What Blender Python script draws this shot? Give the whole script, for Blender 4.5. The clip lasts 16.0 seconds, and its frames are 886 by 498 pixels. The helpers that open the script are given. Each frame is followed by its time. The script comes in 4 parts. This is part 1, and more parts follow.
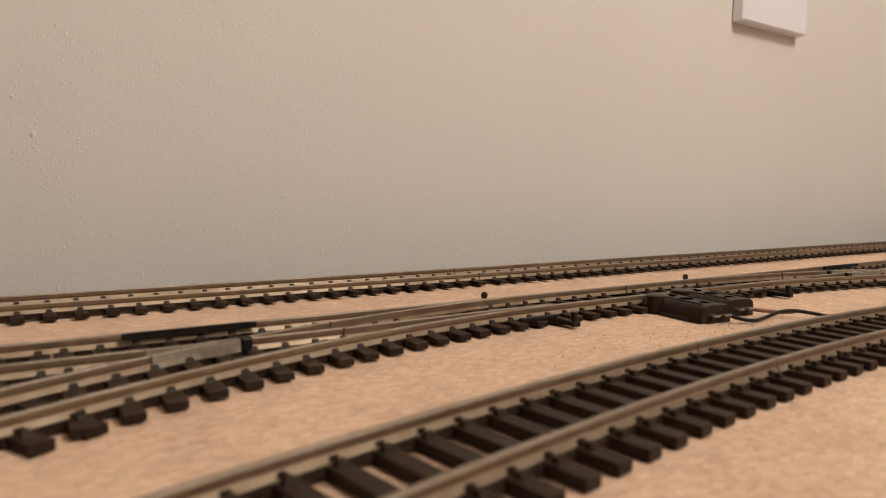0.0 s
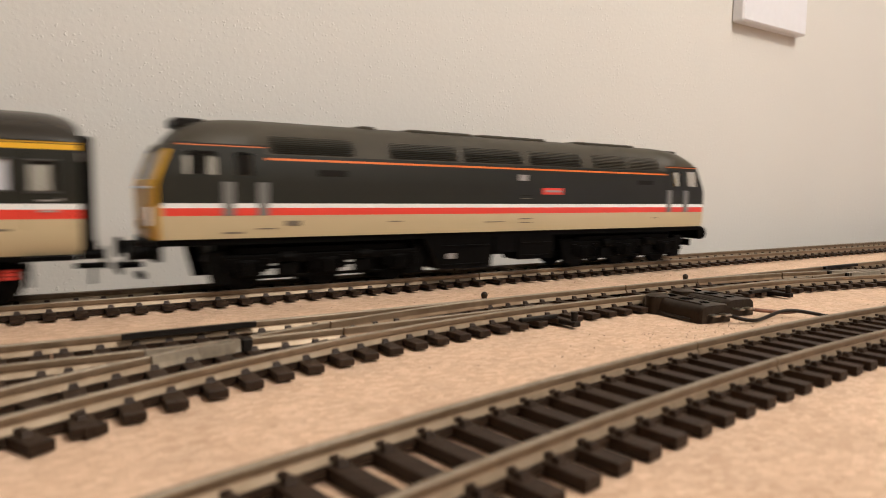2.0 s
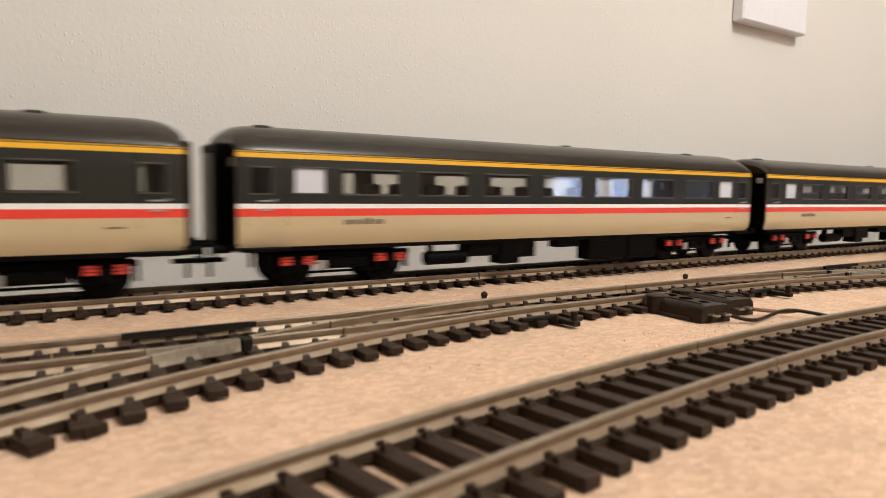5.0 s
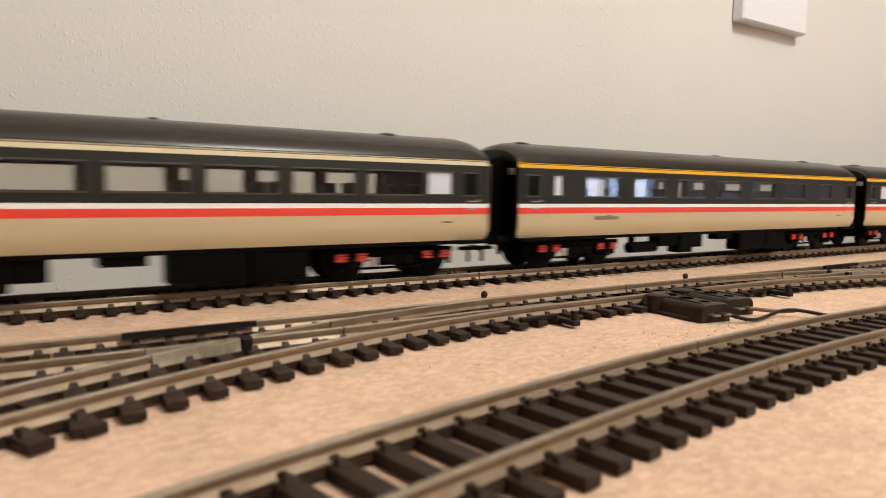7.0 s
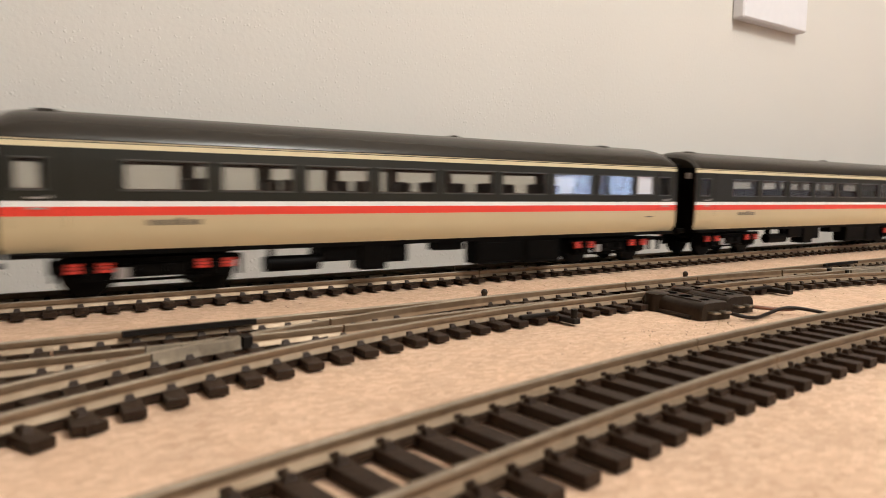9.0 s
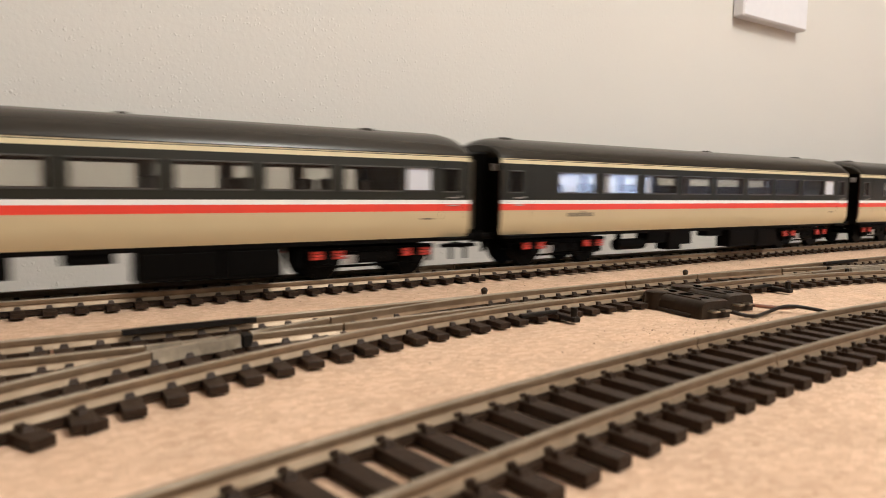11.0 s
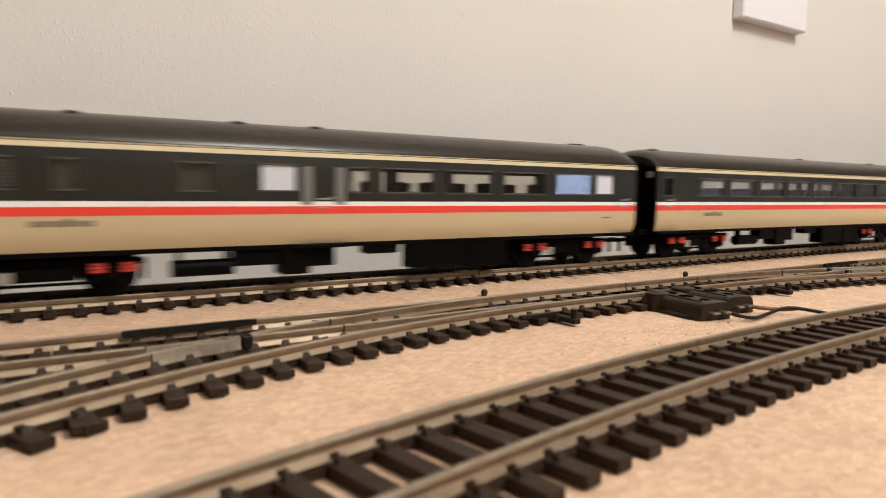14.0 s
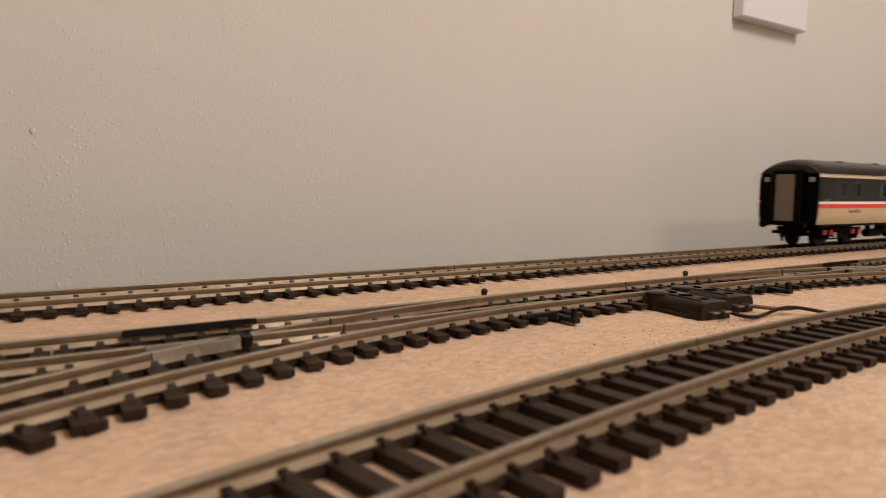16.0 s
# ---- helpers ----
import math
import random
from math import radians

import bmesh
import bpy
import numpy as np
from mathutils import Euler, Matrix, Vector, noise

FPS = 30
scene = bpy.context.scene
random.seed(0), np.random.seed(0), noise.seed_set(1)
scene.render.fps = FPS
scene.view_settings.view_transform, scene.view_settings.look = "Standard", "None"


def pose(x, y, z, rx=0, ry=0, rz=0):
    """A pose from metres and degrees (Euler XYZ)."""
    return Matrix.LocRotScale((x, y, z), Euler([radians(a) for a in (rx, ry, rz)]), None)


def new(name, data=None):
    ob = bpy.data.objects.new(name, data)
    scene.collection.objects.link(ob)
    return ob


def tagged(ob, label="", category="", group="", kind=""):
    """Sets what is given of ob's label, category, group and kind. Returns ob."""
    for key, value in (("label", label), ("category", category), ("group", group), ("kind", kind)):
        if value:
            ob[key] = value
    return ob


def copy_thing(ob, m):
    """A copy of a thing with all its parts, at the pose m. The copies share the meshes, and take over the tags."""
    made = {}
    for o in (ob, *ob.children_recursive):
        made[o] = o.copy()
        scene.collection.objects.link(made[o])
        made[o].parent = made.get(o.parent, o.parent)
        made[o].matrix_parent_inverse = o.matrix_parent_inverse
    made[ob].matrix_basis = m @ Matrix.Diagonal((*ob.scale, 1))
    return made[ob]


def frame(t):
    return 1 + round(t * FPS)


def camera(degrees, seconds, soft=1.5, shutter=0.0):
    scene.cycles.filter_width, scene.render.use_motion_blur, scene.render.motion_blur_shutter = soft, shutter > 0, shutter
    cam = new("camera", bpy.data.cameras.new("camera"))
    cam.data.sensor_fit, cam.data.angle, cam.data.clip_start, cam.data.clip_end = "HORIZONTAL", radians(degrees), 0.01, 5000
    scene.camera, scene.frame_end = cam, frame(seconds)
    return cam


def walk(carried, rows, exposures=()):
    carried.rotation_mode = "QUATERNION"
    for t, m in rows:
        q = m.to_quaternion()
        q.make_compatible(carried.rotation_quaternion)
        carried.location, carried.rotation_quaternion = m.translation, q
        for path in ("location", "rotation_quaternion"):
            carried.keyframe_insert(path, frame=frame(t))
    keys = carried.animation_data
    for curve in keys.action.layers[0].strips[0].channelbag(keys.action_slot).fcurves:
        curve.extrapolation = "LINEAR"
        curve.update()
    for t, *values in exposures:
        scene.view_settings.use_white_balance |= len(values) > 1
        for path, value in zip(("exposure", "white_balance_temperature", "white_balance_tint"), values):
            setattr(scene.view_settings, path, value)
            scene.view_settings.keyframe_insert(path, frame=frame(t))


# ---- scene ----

# ---------------------------------------------------------------- camera
RAIL = 0.0046          # top of the rails over the board
cam = camera(68.01, 16.0, soft=0.6, shutter=0.5)
cam.data.dof.use_dof = True
cam.data.dof.focus_distance = 0.262
cam.data.dof.aperture_fstop = 24.0
EYE = (0.0, 0.0, RAIL + 0.03202)
TILT, LEAN, TURN = 84.9955, -0.8042, -33.072


def eye(down):
    return pose(*EYE, TILT - down, LEAN, TURN)


SWAY = ((0, 0), (4, 0), (5, 0.03), (6.5, 0.06), (8, 0.07), (8.5, 0.14), (9, 0.24), (10, 0.34), (11.5, 0.385),
        (13, 0.385), (13.5, 0.30), (14, 0.23), (14.5, 0.15), (15, 0.16), (15.5, 0.25), (16, 0.29))
# seconds, stops, and the white balance, which cools while the dark train fills the picture
EXPOSE = ((0, -0.08, 6780, 12), (1.0, -0.06, 6780, 12), (1.5, 0.03, 6650, 9), (2.0, 0.32, 6340, 7.5), (2.6, 0.45, 6250, 6.5), (4, 0.45, 6250, 6.5), (14, 0.45, 6250, 6.5),
          (14.8, 0.36, 6220, 7), (15.4, 0.1, 6550, 9), (16, -0.10, 6780, 12))
walk(cam, [(t, eye(d)) for t, d in SWAY], EXPOSE)

# ---------------------------------------------------------------- light
world = bpy.data.worlds.new("room_air")
world.use_nodes = True
world.node_tree.nodes["Background"].inputs[0].default_value = (1.0, 0.93, 0.85, 1)
world.node_tree.nodes["Background"].inputs[1].default_value = 0.02
scene.world = world


def bulb(place, watts, colour, size):
    data = bpy.data.lights.new("ceiling_lamp", "POINT")
    data.energy, data.color, data.shadow_soft_size = watts, colour, size
    new("ceiling_lamp", data).location = place


bulb((0.46, -0.735, 0.575), 6.2, (1.0, 0.90, 0.80), 0.045)
bulb((0.35, -0.40, 0.76), 15.8, (1.0, 0.935, 0.86), 0.12)


# ---------------------------------------------------------------- materials
def material(name, colour, rough=0.5, metal=0.0, grain=0.0, scale=400.0, bump=0.0, second=None, spots=0.5, coat=0.0, spec=0.5):
    m = bpy.data.materials.new(name)
    m.use_nodes = True
    nt = m.node_tree
    b = nt.nodes["Principled BSDF"]
    b.inputs["Base Color"].default_value = (*colour, 1)
    b.inputs["Roughness"].default_value = rough
    b.inputs["Metallic"].default_value = metal
    b.inputs["Coat Weight"].default_value = coat
    b.inputs["Specular IOR Level"].default_value = spec
    if grain or bump:
        co = nt.nodes.new("ShaderNodeTexCoord")
        n1 = nt.nodes.new("ShaderNodeTexNoise")
        n1.inputs["Scale"].default_value = scale
        n1.inputs["Detail"].default_value = 6
        n2 = nt.nodes.new("ShaderNodeTexNoise")
        n2.inputs["Scale"].default_value = scale * 0.09
        n2.inputs["Detail"].default_value = 3
        for n in (n1, n2):
            nt.links.new(co.outputs["Object"], n.inputs["Vector"])
        if grain:
            mid = nt.nodes.new("ShaderNodeMath")
            mid.operation = "ADD"
            nt.links.new(n1.outputs["Fac"], mid.inputs[0])
            nt.links.new(n2.outputs["Fac"], mid.inputs[1])
            ramp = nt.nodes.new("ShaderNodeMapRange")
            ramp.inputs["From Min"].default_value = 0.7
            ramp.inputs["From Max"].default_value = 1.3
            nt.links.new(mid.outputs[0], ramp.inputs["Value"])
            mix = nt.nodes.new("ShaderNodeMix")
            mix.data_type = "RGBA"
            other = second or tuple(c * (1 - grain) for c in colour)
            mix.inputs["A"].default_value = (*other, 1)
            mix.inputs["B"].default_value = (*colour, 1)
            nt.links.new(ramp.outputs["Result"], mix.inputs["Factor"])
            nt.links.new(mix.outputs["Result"], b.inputs["Base Color"])
            rr = nt.nodes.new("ShaderNodeMapRange")
            rr.inputs["To Min"].default_value = min(1.0, rough * 1.25)
            rr.inputs["To Max"].default_value = rough * 0.8
            nt.links.new(n2.outputs["Fac"], rr.inputs["Value"])
            nt.links.new(rr.outputs["Result"], b.inputs["Roughness"])
        if bump:
            bp = nt.nodes.new("ShaderNodeBump")
            bp.inputs["Strength"].default_value = bump
            bp.inputs["Distance"].default_value = 0.0004
            nt.links.new(n1.outputs["Fac"], bp.inputs["Height"])
            nt.links.new(bp.outputs["Normal"], b.inputs["Normal"])
    return m


def chipboard():
    m = material("chipboard", (0.56, 0.37, 0.235), 0.75)
    nt = m.node_tree
    b = nt.nodes["Principled BSDF"]
    co = nt.nodes.new("ShaderNodeTexCoord")
    stretch = nt.nodes.new("ShaderNodeMapping")
    stretch.inputs["Scale"].default_value = (1.0, 1.5, 1.0)
    nt.links.new(co.outputs["Object"], stretch.inputs["Vector"])
    flakes = nt.nodes.new("ShaderNodeTexVoronoi")
    flakes.inputs["Scale"].default_value = 620
    nt.links.new(stretch.outputs["Vector"], flakes.inputs["Vector"])
    fine = nt.nodes.new("ShaderNodeTexNoise")
    fine.inputs["Scale"].default_value = 2200
    fine.inputs["Detail"].default_value = 5
    wide = nt.nodes.new("ShaderNodeTexNoise")
    wide.inputs["Scale"].default_value = 70
    wide.inputs["Detail"].default_value = 6
    for n in (fine, wide):
        nt.links.new(co.outputs["Object"], n.inputs["Vector"])
    sep = nt.nodes.new("ShaderNodeSeparateColor")
    nt.links.new(flakes.outputs["Color"], sep.inputs["Color"])
    chips = nt.nodes.new("ShaderNodeValToRGB")
    e = chips.color_ramp.elements
    e[0].position, e[0].color = 0.0, (0.495, 0.326, 0.213, 1)
    e[1].position, e[1].color = 1.0, (0.665, 0.470, 0.336, 1)
    mid = e.new(0.45)
    mid.color = (0.575, 0.390, 0.266, 1)
    dark = e.new(0.06)
    dark.color = (0.53, 0.352, 0.235, 1)
    nt.links.new(sep.outputs["Red"], chips.inputs["Fac"])
    tone = nt.nodes.new("ShaderNodeMapRange")
    tone.inputs["From Min"].default_value, tone.inputs["From Max"].default_value = 0.3, 0.7
    tone.inputs["To Min"].default_value, tone.inputs["To Max"].default_value = 0.84, 1.12
    nt.links.new(fine.outputs["Fac"], tone.inputs["Value"])
    broad = nt.nodes.new("ShaderNodeMapRange")
    broad.inputs["From Min"].default_value, broad.inputs["From Max"].default_value = 0.3, 0.7
    broad.inputs["To Min"].default_value, broad.inputs["To Max"].default_value = 0.90, 1.07
    nt.links.new(wide.outputs["Fac"], broad.inputs["Value"])
    times = nt.nodes.new("ShaderNodeMath")
    times.operation = "MULTIPLY"
    nt.links.new(tone.outputs["Result"], times.inputs[0])
    nt.links.new(broad.outputs["Result"], times.inputs[1])
    mul = nt.nodes.new("ShaderNodeVectorMath")
    mul.operation = "SCALE"
    nt.links.new(chips.outputs["Color"], mul.inputs[0])
    nt.links.new(times.outputs[0], mul.inputs["Scale"])
    nt.links.new(mul.outputs["Vector"], b.inputs["Base Color"])
    bp = nt.nodes.new("ShaderNodeBump")
    bp.inputs["Strength"].default_value, bp.inputs["Distance"].default_value = 0.3, 0.0002
    nt.links.new(fine.outputs["Fac"], bp.inputs["Height"])
    nt.links.new(bp.outputs["Normal"], b.inputs["Normal"])
    return m


def wall_paint():
    m = material("wall_paint", (0.70, 0.63, 0.53), 0.75)
    nt = m.node_tree
    b = nt.nodes["Principled BSDF"]
    co = nt.nodes.new("ShaderNodeTexCoord")
    peel = nt.nodes.new("ShaderNodeTexNoise")
    peel.inputs["Scale"].default_value, peel.inputs["Detail"].default_value = 420, 4
    lumps = nt.nodes.new("ShaderNodeTexVoronoi")
    lumps.inputs["Scale"].default_value = 640
    patch = nt.nodes.new("ShaderNodeTexNoise")
    patch.inputs["Scale"].default_value = 45
    tone = nt.nodes.new("ShaderNodeTexNoise")
    tone.inputs["Scale"].default_value = 5
    warp = nt.nodes.new("ShaderNodeTexNoise")
    warp.inputs["Scale"].default_value = 600
    shift = nt.nodes.new("ShaderNodeVectorMath")
    shift.operation = "MULTIPLY_ADD"
    shift.inputs[1].default_value = (0.0016, 0.0016, 0.0016)
    nt.links.new(warp.outputs["Color"], shift.inputs[0])
    nt.links.new(co.outputs["Object"], shift.inputs[2])
    nt.links.new(shift.outputs["Vector"], lumps.inputs["Vector"])
    for n in (peel, warp, patch, tone):
        nt.links.new(co.outputs["Object"], n.inputs["Vector"])
    near = nt.nodes.new("ShaderNodeMapRange")
    near.inputs["From Min"].default_value, near.inputs["From Max"].default_value = 0.05, 0.5
    near.inputs["To Min"].default_value, near.inputs["To Max"].default_value = 1.0, 0.0
    nt.links.new(lumps.outputs["Distance"], near.inputs["Value"])
    gate = nt.nodes.new("ShaderNodeMapRange")
    gate.inputs["From Min"].default_value, gate.inputs["From Max"].default_value = 0.30, 0.70
    nt.links.new(patch.outputs["Fac"], gate.inputs["Value"])
    pick = nt.nodes.new("ShaderNodeSeparateColor")
    nt.links.new(lumps.outputs["Color"], pick.inputs["Color"])
    some = nt.nodes.new("ShaderNodeMapRange")
    some.inputs["From Min"].default_value, some.inputs["From Max"].default_value = 0.62, 1.0
    nt.links.new(pick.outputs["Red"], some.inputs["Value"])
    rare = nt.nodes.new("ShaderNodeMath")
    rare.operation = "MULTIPLY"
    nt.links.new(gate.outputs["Result"], rare.inputs[0])
    nt.links.new(some.outputs["Result"], rare.inputs[1])
    grit = nt.nodes.new("ShaderNodeMath")
    grit.operation = "MULTIPLY"
    nt.links.new(near.outputs["Result"], grit.inputs[0])
    nt.links.new(rare.outputs[0], grit.inputs[1])
    sum_ = nt.nodes.new("ShaderNodeMath")
    sum_.operation = "MULTIPLY_ADD"
    nt.links.new(peel.outputs["Fac"], sum_.inputs[0])
    sum_.inputs[1].default_value = 0.42
    nt.links.new(grit.outputs[0], sum_.inputs[2])
    bp = nt.nodes.new("ShaderNodeBump")
    bp.inputs["Strength"].default_value, bp.inputs["Distance"].default_value = 0.62, 0.0005
    nt.links.new(sum_.outputs[0], bp.inputs["Height"])
    nt.links.new(bp.outputs["Normal"], b.inputs["Normal"])
    mix = nt.nodes.new("ShaderNodeMix")
    mix.data_type = "RGBA"
    mix.inputs["A"].default_value = (0.625, 0.60, 0.558, 1)
    mix.inputs["B"].default_value = (0.675, 0.65, 0.608, 1)
    nt.links.new(tone.outputs["Fac"], mix.inputs["Factor"])
    nt.links.new(mix.outputs["Result"], b.inputs["Base Color"])
    return m


def clear_glass():
    m = bpy.data.materials.new("glazing")
    m.use_nodes = True
    nt = m.node_tree
    nt.nodes.remove(nt.nodes["Principled BSDF"])
    clear = nt.nodes.new("ShaderNodeBsdfTransparent")
    clear.inputs[0].default_value = (0.93, 0.92, 0.90, 1)
    gloss = nt.nodes.new("ShaderNodeBsdfGlossy")
    gloss.inputs["Roughness"].default_value = 0.03
    face = nt.nodes.new("ShaderNodeLayerWeight")
    face.inputs["Blend"].default_value = 0.5
    power = nt.nodes.new("ShaderNodeMath")
    power.operation = "POWER"
    power.inputs[1].default_value = 3.0
    nt.links.new(face.outputs["Facing"], power.inputs[0])
    fres = nt.nodes.new("ShaderNodeMapRange")
    fres.inputs["To Min"].default_value, fres.inputs["To Max"].default_value = 0.04, 0.75
    nt.links.new(power.outputs[0], fres.inputs["Value"])
    mix = nt.nodes.new("ShaderNodeMixShader")
    nt.links.new(fres.outputs[0], mix.inputs[0])
    nt.links.new(clear.outputs[0], mix.inputs[1])
    nt.links.new(gloss.outputs[0], mix.inputs[2])
    nt.links.new(mix.outputs[0], nt.nodes["Material Output"].inputs["Surface"])
    return m


def sky_glow():
    m = bpy.data.materials.new("evening_sky")
    m.use_nodes = True
    b = m.node_tree.nodes["Principled BSDF"]
    b.inputs["Base Color"].default_value = (0, 0, 0, 1)
    b.inputs["Emission Color"].default_value = (0.55, 0.66, 1.0, 1)
    b.inputs["Emission Strength"].default_value = 7.0
    return m


DUSK = sky_glow()
BOARD = chipboard()
WALL = wall_paint()
PLAIN = material("plain_plaster", (0.68, 0.62, 0.54), 0.8, grain=0.08, scale=60, bump=0.2)
CEIL = material("white_ceiling_paint", (0.82, 0.80, 0.77), 0.85, grain=0.04, scale=60, bump=0.1)
CARPET = material("dark_carpet", (0.16, 0.13, 0.11), 0.95, grain=0.4, scale=300, bump=0.5)
SWITCH = material("white_plastic", (0.77, 0.76, 0.79), 0.35, grain=0.04, scale=200)
STEEL = material("tarnished_rail", (0.285, 0.194, 0.120), 0.5, 0.45, grain=0.5, scale=260, bump=0.3, second=(0.18, 0.112, 0.062))
FOOT = material("dull_rail_foot", (0.30, 0.23, 0.16), 0.48, 0.55, grain=0.5, scale=320, bump=0.3, second=(0.205, 0.145, 0.09))
TOP = material("worn_railhead", (0.30, 0.245, 0.185), 0.55, 0.6, grain=0.3, scale=700, bump=0.1, second=(0.21, 0.165, 0.115))
SLEEPER = material("sleeper_plastic", (0.038, 0.0215, 0.0130), 0.5, grain=0.5, scale=900, bump=0.4, spec=0.16)
FROG = material("grey_frog_plastic", (0.34, 0.275, 0.20), 0.42, grain=0.4, scale=600, bump=0.2)
CHECK = material("black_plastic", (0.016, 0.0125, 0.010), 0.45, grain=0.3, scale=500, spec=0.15)
MOTOR = material("brown_motor_plastic", (0.036, 0.0235, 0.0150), 0.36, grain=0.45, scale=500, bump=0.4, spec=0.18)
# near-black: shade painted as screw holes, and the coach door joints
GAP_BLACK = material("hole_shade_joint_black", (0.002, 0.002, 0.002), 1.0, spec=0.0)
COPPER = material("tinned_tag", (0.60, 0.52, 0.43), 0.3, 1.0, grain=0.2, scale=600)
WIRE = material("black_wire", (0.016, 0.0105, 0.0075), 0.42, spec=0.14)
WIRE_B = material("brown_wire", (0.16, 0.055, 0.025), 0.4)
CHARCOAL = material("charcoal_paint", (0.0175, 0.0165, 0.0115), 0.45, grain=0.12, scale=120, spec=0.3)
ROOF = material("roof_grey", (0.026, 0.0205, 0.0145), 0.24, grain=0.18, scale=150, bump=0.05, spec=0.26)
ROOF_L = material("loco_roof_grey", (0.058, 0.048, 0.033), 0.48, grain=0.25, scale=150, bump=0.05, spec=0.25)
BEIGE = material("beige_paint", (0.52, 0.412, 0.248), 0.42, grain=0.05, scale=90)
WHITE = material("white_paint", (0.82, 0.80, 0.78), 0.4)
RED = material("red_paint", (0.74, 0.050, 0.028), 0.4)
YELLOW = material("yellow_paint", (0.74, 0.40, 0.015), 0.4)
CREAM = material("cream_paint", (0.66, 0.56, 0.36), 0.4)
ORANGE = material("orange_paint", (0.72, 0.16, 0.02), 0.4)
BLACK = material("underframe_black", (0.0032, 0.0026, 0.0022), 0.5, grain=0.3, scale=300, spec=0.05)
WHEEL = material("wheel_steel", (0.006, 0.005, 0.004), 0.45, 0.1, grain=0.3, scale=400, spec=0.06)
GLASS = clear_glass()
FROST = material("frosted_white_pane", (0.62, 0.63, 0.68), 0.3)
TRIM = material("window_trim", (0.065, 0.060, 0.055), 0.35)
SEAT = material("brown_seat", (0.085, 0.032, 0.024), 0.6, grain=0.2, scale=300)
INSIDE = material("interior_brown", (0.12, 0.055, 0.04), 0.6, grain=0.2, scale=200)
TABLE = material("table_cream", (0.42, 0.33, 0.25), 0.5)
STRIP = material("grey_recess_strip", (0.17, 0.165, 0.155), 0.45)
RAILING = material("silver_handrail", (0.34, 0.31, 0.29), 0.4, 0.2)
LETTER = material("dark_lettering", (0.15, 0.12, 0.085), 0.5)
DOORPAN = material("gangway_door_grey", (0.20, 0.165, 0.12), 0.5, grain=0.12, scale=150)
SPRING = material("red_axlebox", (0.55, 0.045, 0.028), 0.45)

# ---------------------------------------------------------------- mesh helpers (work in millimetres)
MM = 0.001


def part(name, bm, mats, parent=None, label="", smooth=False):
    me = bpy.data.meshes.new(name)
    bmesh.ops.scale(bm, vec=(MM, MM, MM), verts=bm.verts)
    bmesh.ops.recalc_face_normals(bm, faces=bm.faces)
    bm.to_mesh(me)
    bm.free()
    for m in mats if isinstance(mats, (list, tuple)) else (mats,):
        me.materials.append(m)
    if smooth:
        me.polygons.foreach_set("use_smooth", [True] * len(me.polygons))
        me.set_sharp_from_angle(angle=radians(38))
    ob = new(name, me)
    if parent is not None:
        ob.parent = parent
    if label:
        tagged(ob, label)
    return ob


def shared(name, ob, parent, m):
    """Another piece on the same mesh."""
    o = new(name, ob.data)
    o.parent = parent
    o.matrix_basis = m
    return o


def base(name, label, category, group="", kind=""):
    return tagged(new(name), label, category, group, kind)


def box(bm, x0, x1, y0, y1, z0, z1, bevel=0.0, mat=0):
    vs = bmesh.ops.create_cube(bm, size=1)["verts"]
    for v in vs:
        v.co = Vector(((x0 + x1) / 2 + v.co.x * (x1 - x0), (y0 + y1) / 2 + v.co.y * (y1 - y0), (z0 + z1) / 2 + v.co.z * (z1 - z0)))
    faces = {f for v in vs for f in v.link_faces}
    for f in faces:
        f.material_index = mat
    if bevel:
        edges = list({e for v in vs for e in v.link_edges})
        out = bmesh.ops.bevel(bm, geom=edges, offset=bevel, segments=1, affect="EDGES", profile=0.5)
        for f in out["faces"]:
            f.material_index = mat
    return vs


def cyl(bm, centre, radius, depth, axis="z", seg=16, mat=0, r2=None):
    vs = bmesh.ops.create_cone(bm, cap_ends=True, segments=seg, radius1=radius, radius2=radius if r2 is None else r2, depth=depth)["verts"]
    turn = {"z": Matrix(), "y": Matrix.Rotation(radians(90), 4, "X"), "x": Matrix.Rotation(radians(90), 4, "Y")}[axis]
    for v in vs:
        v.co = turn @ v.co + Vector(centre)
    for f in {f for v in vs for f in v.link_faces}:
        f.material_index = mat
    return vs


def grid(bm, rows, mat=None, skip=None):
    """Quads over a table of points."""
    vs = [[bm.verts.new(q) for q in row] for row in rows]
    for i in range(len(vs) - 1):
        for j in range(len(vs[0]) - 1):
            if skip and skip(i, j):
                continue
            try:
                f = bm.faces.new((vs[i][j], vs[i + 1][j], vs[i + 1][j + 1], vs[i][j + 1]))
            except ValueError:
                continue
            if mat:
                f.material_index = mat(i, j)
    return vs


def sweep(bm, path, profile, mats=None):
    """A closed profile (sideways, up) drawn along a level path."""
    rows = []
    for i, (x, y, z) in enumerate(path):
        a, b = path[max(i - 1, 0)], path[min(i + 1, len(path) - 1)]
        d = math.hypot(b[0] - a[0], b[1] - a[1])
        nx, ny = -(b[1] - a[1]) / d, (b[0] - a[0]) / d
        rows.append([(x + nx * s, y + ny * s, z + u) for s, u in profile])
    n = len(profile)
    vs = [[bm.verts.new(q) for q in row] for row in rows]
    for i in range(len(vs) - 1):
        for j in range(n):
            f = bm.faces.new((vs[i][j], vs[i][(j + 1) % n], vs[i + 1][(j + 1) % n], vs[i + 1][j]))
            if mats:
                f.material_index = mats[j]
    bm.faces.new(vs[0])
    bm.faces.new(list(reversed(vs[-1])))


